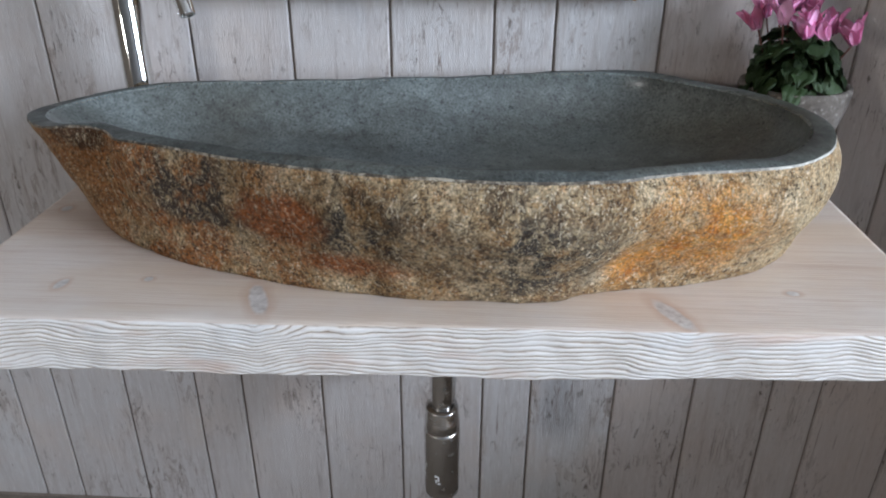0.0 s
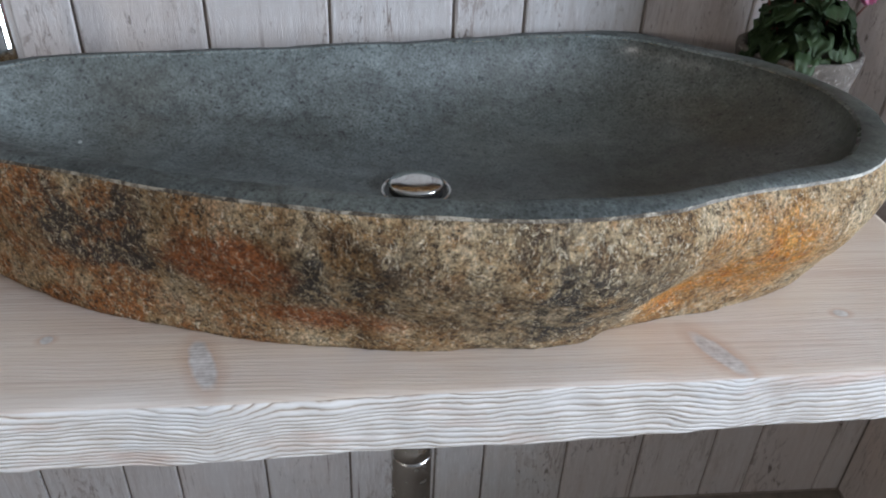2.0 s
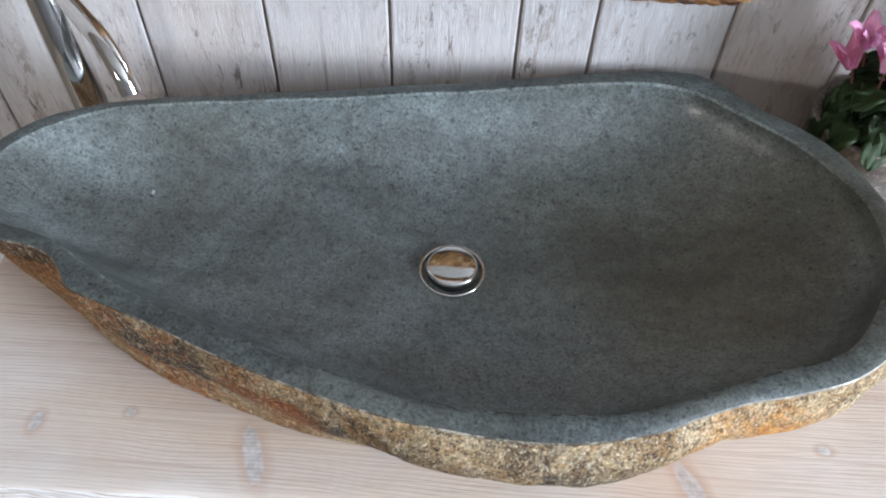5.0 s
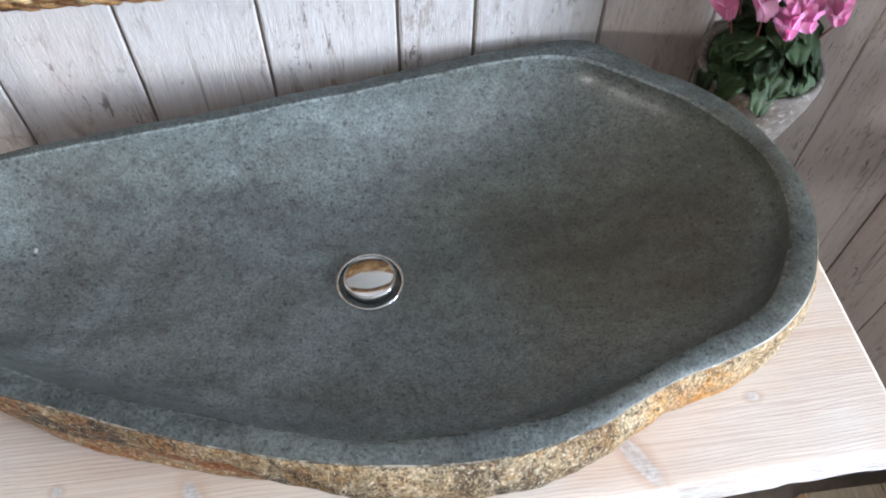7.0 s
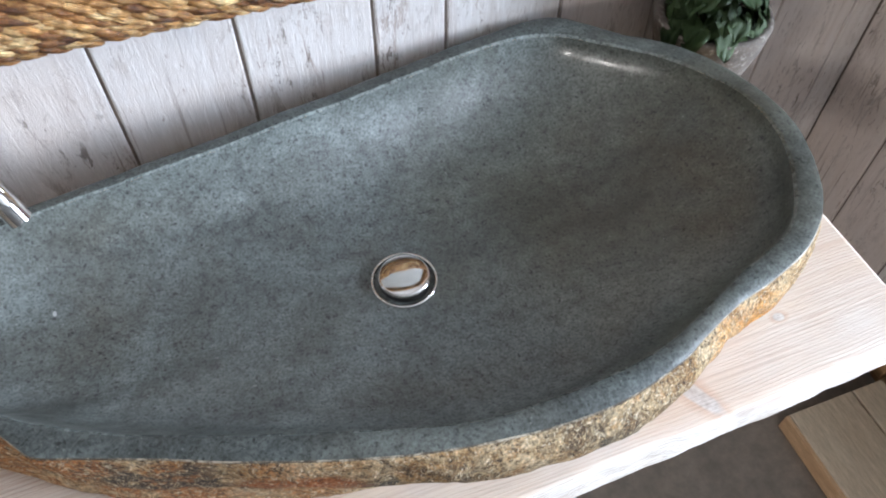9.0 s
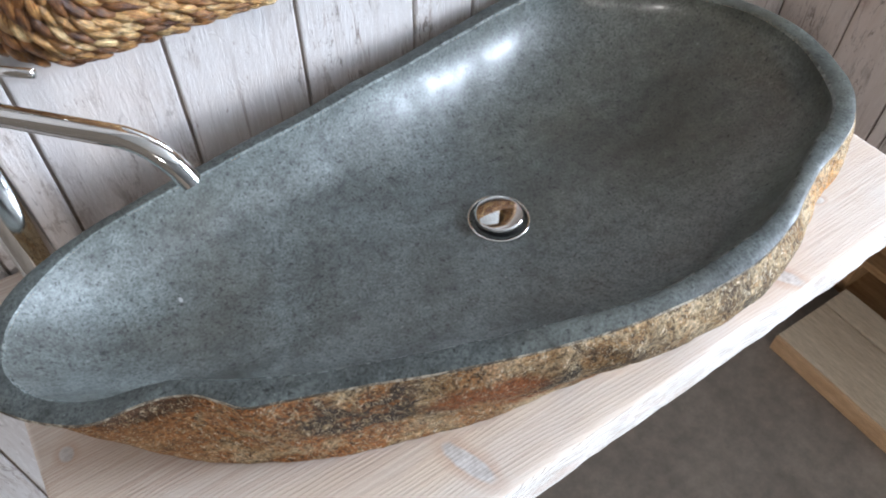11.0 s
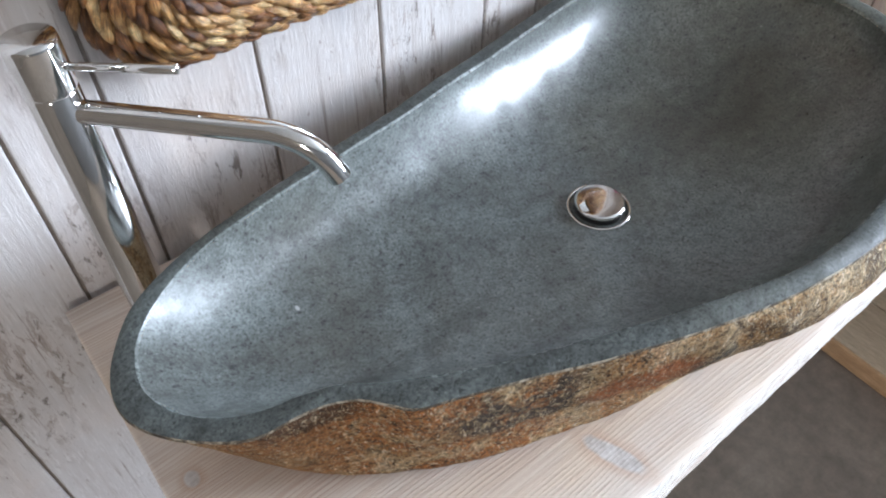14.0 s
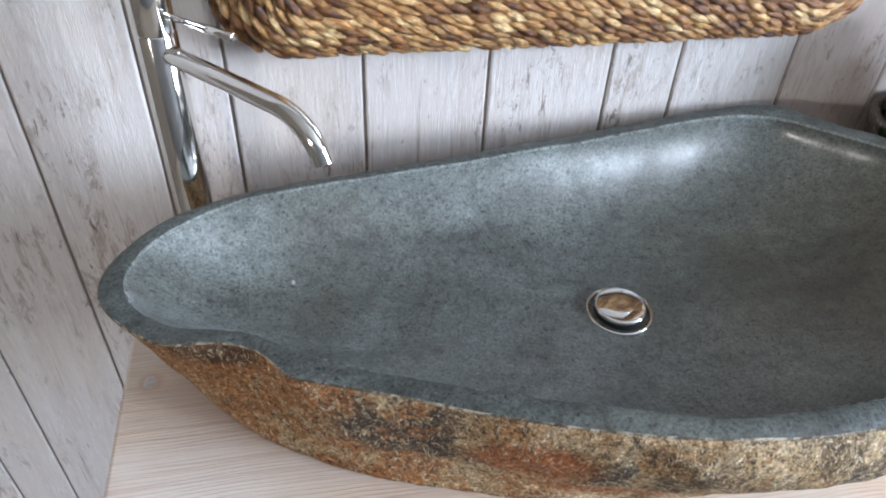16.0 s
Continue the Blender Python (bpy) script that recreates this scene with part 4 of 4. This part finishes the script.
M_LEAF, M_PETAL = leaf_material(), petal_material()
M_STEM = plain("red_stem", (0.13, 0.035, 0.03), (0.20, 0.075, 0.05), 40, 0.5)
pot = base("flower_pot", POT, "rough grey-brown stone pot standing behind the basin", "flower pot")
bm = lathe(bmesh.new(), [(0.0, 0.0006), (0.036, 0.0006), (0.043, 0.006), (0.053, 0.035), (0.064, 0.075), (0.072, 0.110), (0.0755, 0.134), (0.0745, 0.1385), (0.070, 0.1395),
                         (0.0635, 0.1375), (0.060, 0.125), (0.056, 0.108), (0.0, 0.108)], 72)
for v in bm.verts:
    if 0.002 < v.co.z < 0.137:
        d = 1 + 0.030 * noise.noise(v.co * 30) + 0.012 * noise.noise(v.co * 90)
        v.co.x *= d
        v.co.y *= d
part("pot_body", bm, M_POT, pot, "", True)
bm = lathe(bmesh.new(), [(0.0, 0.1185), (0.03, 0.1175), (0.0575, 0.1145), (0.0575, 0.1085), (0.0, 0.1085)], 40)
for v in bm.verts:
    v.co.z += 0.004 * noise.noise(v.co * 70) if v.co.z > 0.112 else 0
part("soil", bm, M_SOIL, pot, "dark potting soil", True)

plant = base("cyclamen", POT + Vector((-0.008, -0.004, 0.1165)), "pink flowering cyclamen with dark marbled leaves in the pot", "potted plant")


def leaf_mesh(seed):
    rng = random.Random(seed)
    bm = bmesh.new()
    fold, curl = rng.uniform(0.15, 0.4), rng.uniform(0.2, 0.6)
    grid = []
    nu, nv = 9, 8
    for i in range(nu + 1):
        u = i / nu
        w = 0.52 * (math.sin(math.pi * min(1.0, 0.14 + 0.86 * u)) ** 0.75) * (1.0 - 0.25 * u)
        row = []
        for j in range(nv + 1):
            s = 2 * j / nv - 1
            edge = 1 + 0.07 * math.sin(9 * u + 3 * s + seed) * abs(s)
            x = s * w * edge
            y = u - 0.14 * (abs(s) ** 1.5) * (1 - u) * (1 if u < 0.35 else 0.4)
            z = fold * abs(x) * 0.7 - curl * u * u * 0.55 - 0.35 * x * x + 0.06 * math.sin(11 * u + seed) * abs(s) + 0.03 * math.sin(17 * s + 5 * u)
            row.append(bm.verts.new((x, y, z)))
        grid.append(row)
    for a, b in zip(grid, grid[1:]):
        for j in range(nv):
            bm.faces.new((a[j], a[j + 1], b[j + 1], b[j]))
    r = bmesh.ops.solidify(bm, geom=bm.faces[:], thickness=0.018)
    me = bpy.data.meshes.new("leaf")
    bm.to_mesh(me)
    bm.free()
    me.materials.append(M_LEAF)
    me.polygons.foreach_set("use_smooth", [True] * len(me.polygons))
    return me


LEAVES = [leaf_mesh(s) for s in range(5)]
rng = random.Random(5)
for i in range(96):
    a = 2.399963 * i
    f = (i + 0.5) / 96
    reach = 0.012 + 0.042 * f ** 0.6
    high = 0.072 * (1 - f) ** 0.7 + 0.022
    size = rng.uniform(0.024, 0.040)
    dip = -4 - 52 * f + rng.uniform(-18, 18)
    if math.sin(a) > 0.2:
        reach *= 0.62
    elif math.sin(a) < -0.1:
        reach *= 1.10
    at = Vector((math.cos(a) * reach, math.sin(a) * reach, high + rng.uniform(-0.008, 0.010)))
    m = Matrix.Translation(at) @ pose(0, 0, 0, 0, 0, math.degrees(a) - 90 + rng.uniform(-25, 25)) @ pose(0, 0, 0, dip, rng.uniform(-25, 25), 0) @ Matrix.Scale(size, 4)
    share("leaf", LEAVES[i % 5], m, plant)


def petal_head(seed):
    """Five swept-up petals round a small dark mouth."""
    rng = random.Random(seed)
    bm = bmesh.new()
    for p in range(5):
        a = 2 * math.pi * p / 5 + rng.uniform(-0.25, 0.25)
        grid = []
        lean = rng.uniform(0.25, 0.6)
        for i in range(8):
            u = i / 7
            w = 0.30 * math.sin(math.pi * (0.12 + 0.80 * u)) ** 0.8
            row = []
            for j in range(6):
                s = 2 * j / 5 - 1
                tw = 0.5 * u
                x, out = s * w, 0.10 + lean * u * u + 0.10 * s * s * u + 0.05 * math.sin(5 * u + p)
                x, out = x * math.cos(tw) - 0.3 * x * math.sin(tw), out + x * math.sin(tw) * 0.6
                row.append(bm.verts.new((out * math.cos(a) - x * math.sin(a), out * math.sin(a) + x * math.cos(a), u * 0.95 + 0.04 * math.sin(7 * s + u * 4))))
            grid.append(row)
        for q, b in zip(grid, grid[1:]):
            for j in range(5):
                bm.faces.new((q[j], q[j + 1], b[j + 1], b[j]))
    bmesh.ops.solidify(bm, geom=bm.faces[:], thickness=0.02)
    me = bpy.data.meshes.new("flower")
    bm.to_mesh(me)
    bm.free()
    me.materials.append(M_PETAL)
    me.polygons.foreach_set("use_smooth", [True] * len(me.polygons))
    return me


HEADS = [petal_head(s) for s in range(4)]
SPOTS = ((-0.055, -0.010, 0.098), (-0.030, -0.030, 0.108), (-0.012, 0.004, 0.120), (0.008, -0.028, 0.100), (0.022, 0.002, 0.113), (0.030, -0.030, 0.088),
         (0.045, -0.010, 0.092), (-0.022, 0.016, 0.124), (0.010, 0.018, 0.120), (0.078, -0.012, 0.080), (-0.040, 0.010, 0.112), (0.000, -0.045, 0.094))
for i, (x, y, z) in enumerate(SPOTS):
    x, z = x - 0.008, z + 0.004
    bm = bmesh.new()
    foot = Vector((x * 0.25, y * 0.25, 0.0))
    top = Vector((x, y, z))
    mid = (foot + top) / 2 + Vector((x * 0.15, y * 0.15, 0.012))
    pts = [foot * (1 - t) ** 2 + mid * 2 * t * (1 - t) + top * t * t for t in (0, 0.2, 0.4, 0.6, 0.8, 1.0)]
    tube(bm, pts, 0.0013, 8)
    stalk = part("stem", bm, M_STEM, plant, "", True)
    m = Matrix.Translation(top - Vector((0, 0, 0.004))) @ pose(0, 0, 0, rng.uniform(-25, 25), rng.uniform(-25, 25), rng.uniform(0, 360)) @ Matrix.Scale(rng.uniform(0.030, 0.037), 4)
    share("flower", HEADS[i % 4], m, stalk)

# ---- pallets ----


def mesh_box(name, w, d, h, mat, bevel=0.003):
    bm = bmesh.new()
    box(bm, -w / 2, w / 2, -d / 2, d / 2, 0, h, bevel)
    me = bpy.data.meshes.new(name)
    bm.to_mesh(me)
    bm.free()
    me.materials.append(mat)
    return me


WIDE, SLIM = mesh_box("deck_board", 0.145, 1.2, 0.022, M_PALLET), mesh_box("deck_board", 0.098, 1.2, 0.022, M_PALLET)
CROSS, BLOCK, RUN = mesh_box("cross_board", 0.80, 0.145, 0.022, M_PALLET), mesh_box("block", 0.11, 0.14, 0.078, M_PALLET), mesh_box("runner", 0.10, 1.2, 0.022, M_PALLET)


def pallet(at, turn, seed):
    thing = base("pallet", at, "worn wooden transport pallet in a stack on the floor", "pallet", "stacked pallets")
    thing.rotation_euler.z = radians(turn)
    rng = random.Random(seed)
    for x in (-0.345, 0.0, 0.345):
        share("runner", RUN, pose(x, 0, 0), thing)
        for y in (-0.53, 0.0, 0.53):
            share("block", BLOCK, pose(x + rng.uniform(-0.004, 0.004), y, 0.022), thing)
    for y in (-0.5275, 0.0, 0.5275):
        share("cross_board", CROSS, pose(0, y, 0.100), thing)
    for x, me in ((-0.3275, WIDE), (-0.172, SLIM), (0.0, WIDE), (0.172, SLIM), (0.3275, WIDE)):
        share("deck_board", me, pose(x, rng.uniform(-0.008, 0.008), 0.122, 0, 0, rng.uniform(-0.4, 0.4)), thing)
    return thing


for i, (dx, dy, tr) in enumerate(((0.0, 0.0, 0.4), (0.035, 0.02, -0.5), (-0.01, -0.02, 0.3), (-0.055, 0.015, -0.8), (0.045, 0.0, 0.6))):
    pallet((1.475 + dx, -0.80 + dy, 0.1445 * i), tr, 3 + i)

# low platform of wide boards beside the washstand
plat = base("platform", (0.0, 0.0, 0.0), "low platform of wide worn boards on the concrete floor", "platform")
for j, (x0, x1) in enumerate(((0.8125, 0.973), (0.977, 1.055))):
    bm = bmesh.new()
    box(bm, x0, x1, -1.9, -0.352, 0.0005, 0.050, 0.003)
    part("wide_board", bm, M_DECK, plat)
bm = bmesh.new()
box(bm, 0.803, 0.812, -1.9, -0.352, 0.0005, 0.048, 0.002)
part("edge_strip", bm, M_STRIP, plat, "lighter raw wood edge strip")

# scrap of white paper on one of the pallets
bm = bmesh.new()
box(bm, -0.022, 0.022, -0.011, 0.011, 0.0, 0.0008)
for v in bm.verts:
    v.co.z += 0.004 * (v.co.x / 0.022) ** 2 * 0.5
scrap = part("paper_scrap", bm, M_WHITE)
scrap.matrix_world = pose(1.075, -0.335, 0.1445 * 3 + 0.1447, 0, 0, 20)
tagged(scrap, "small white paper scrap lying on a stacked pallet", "paper")
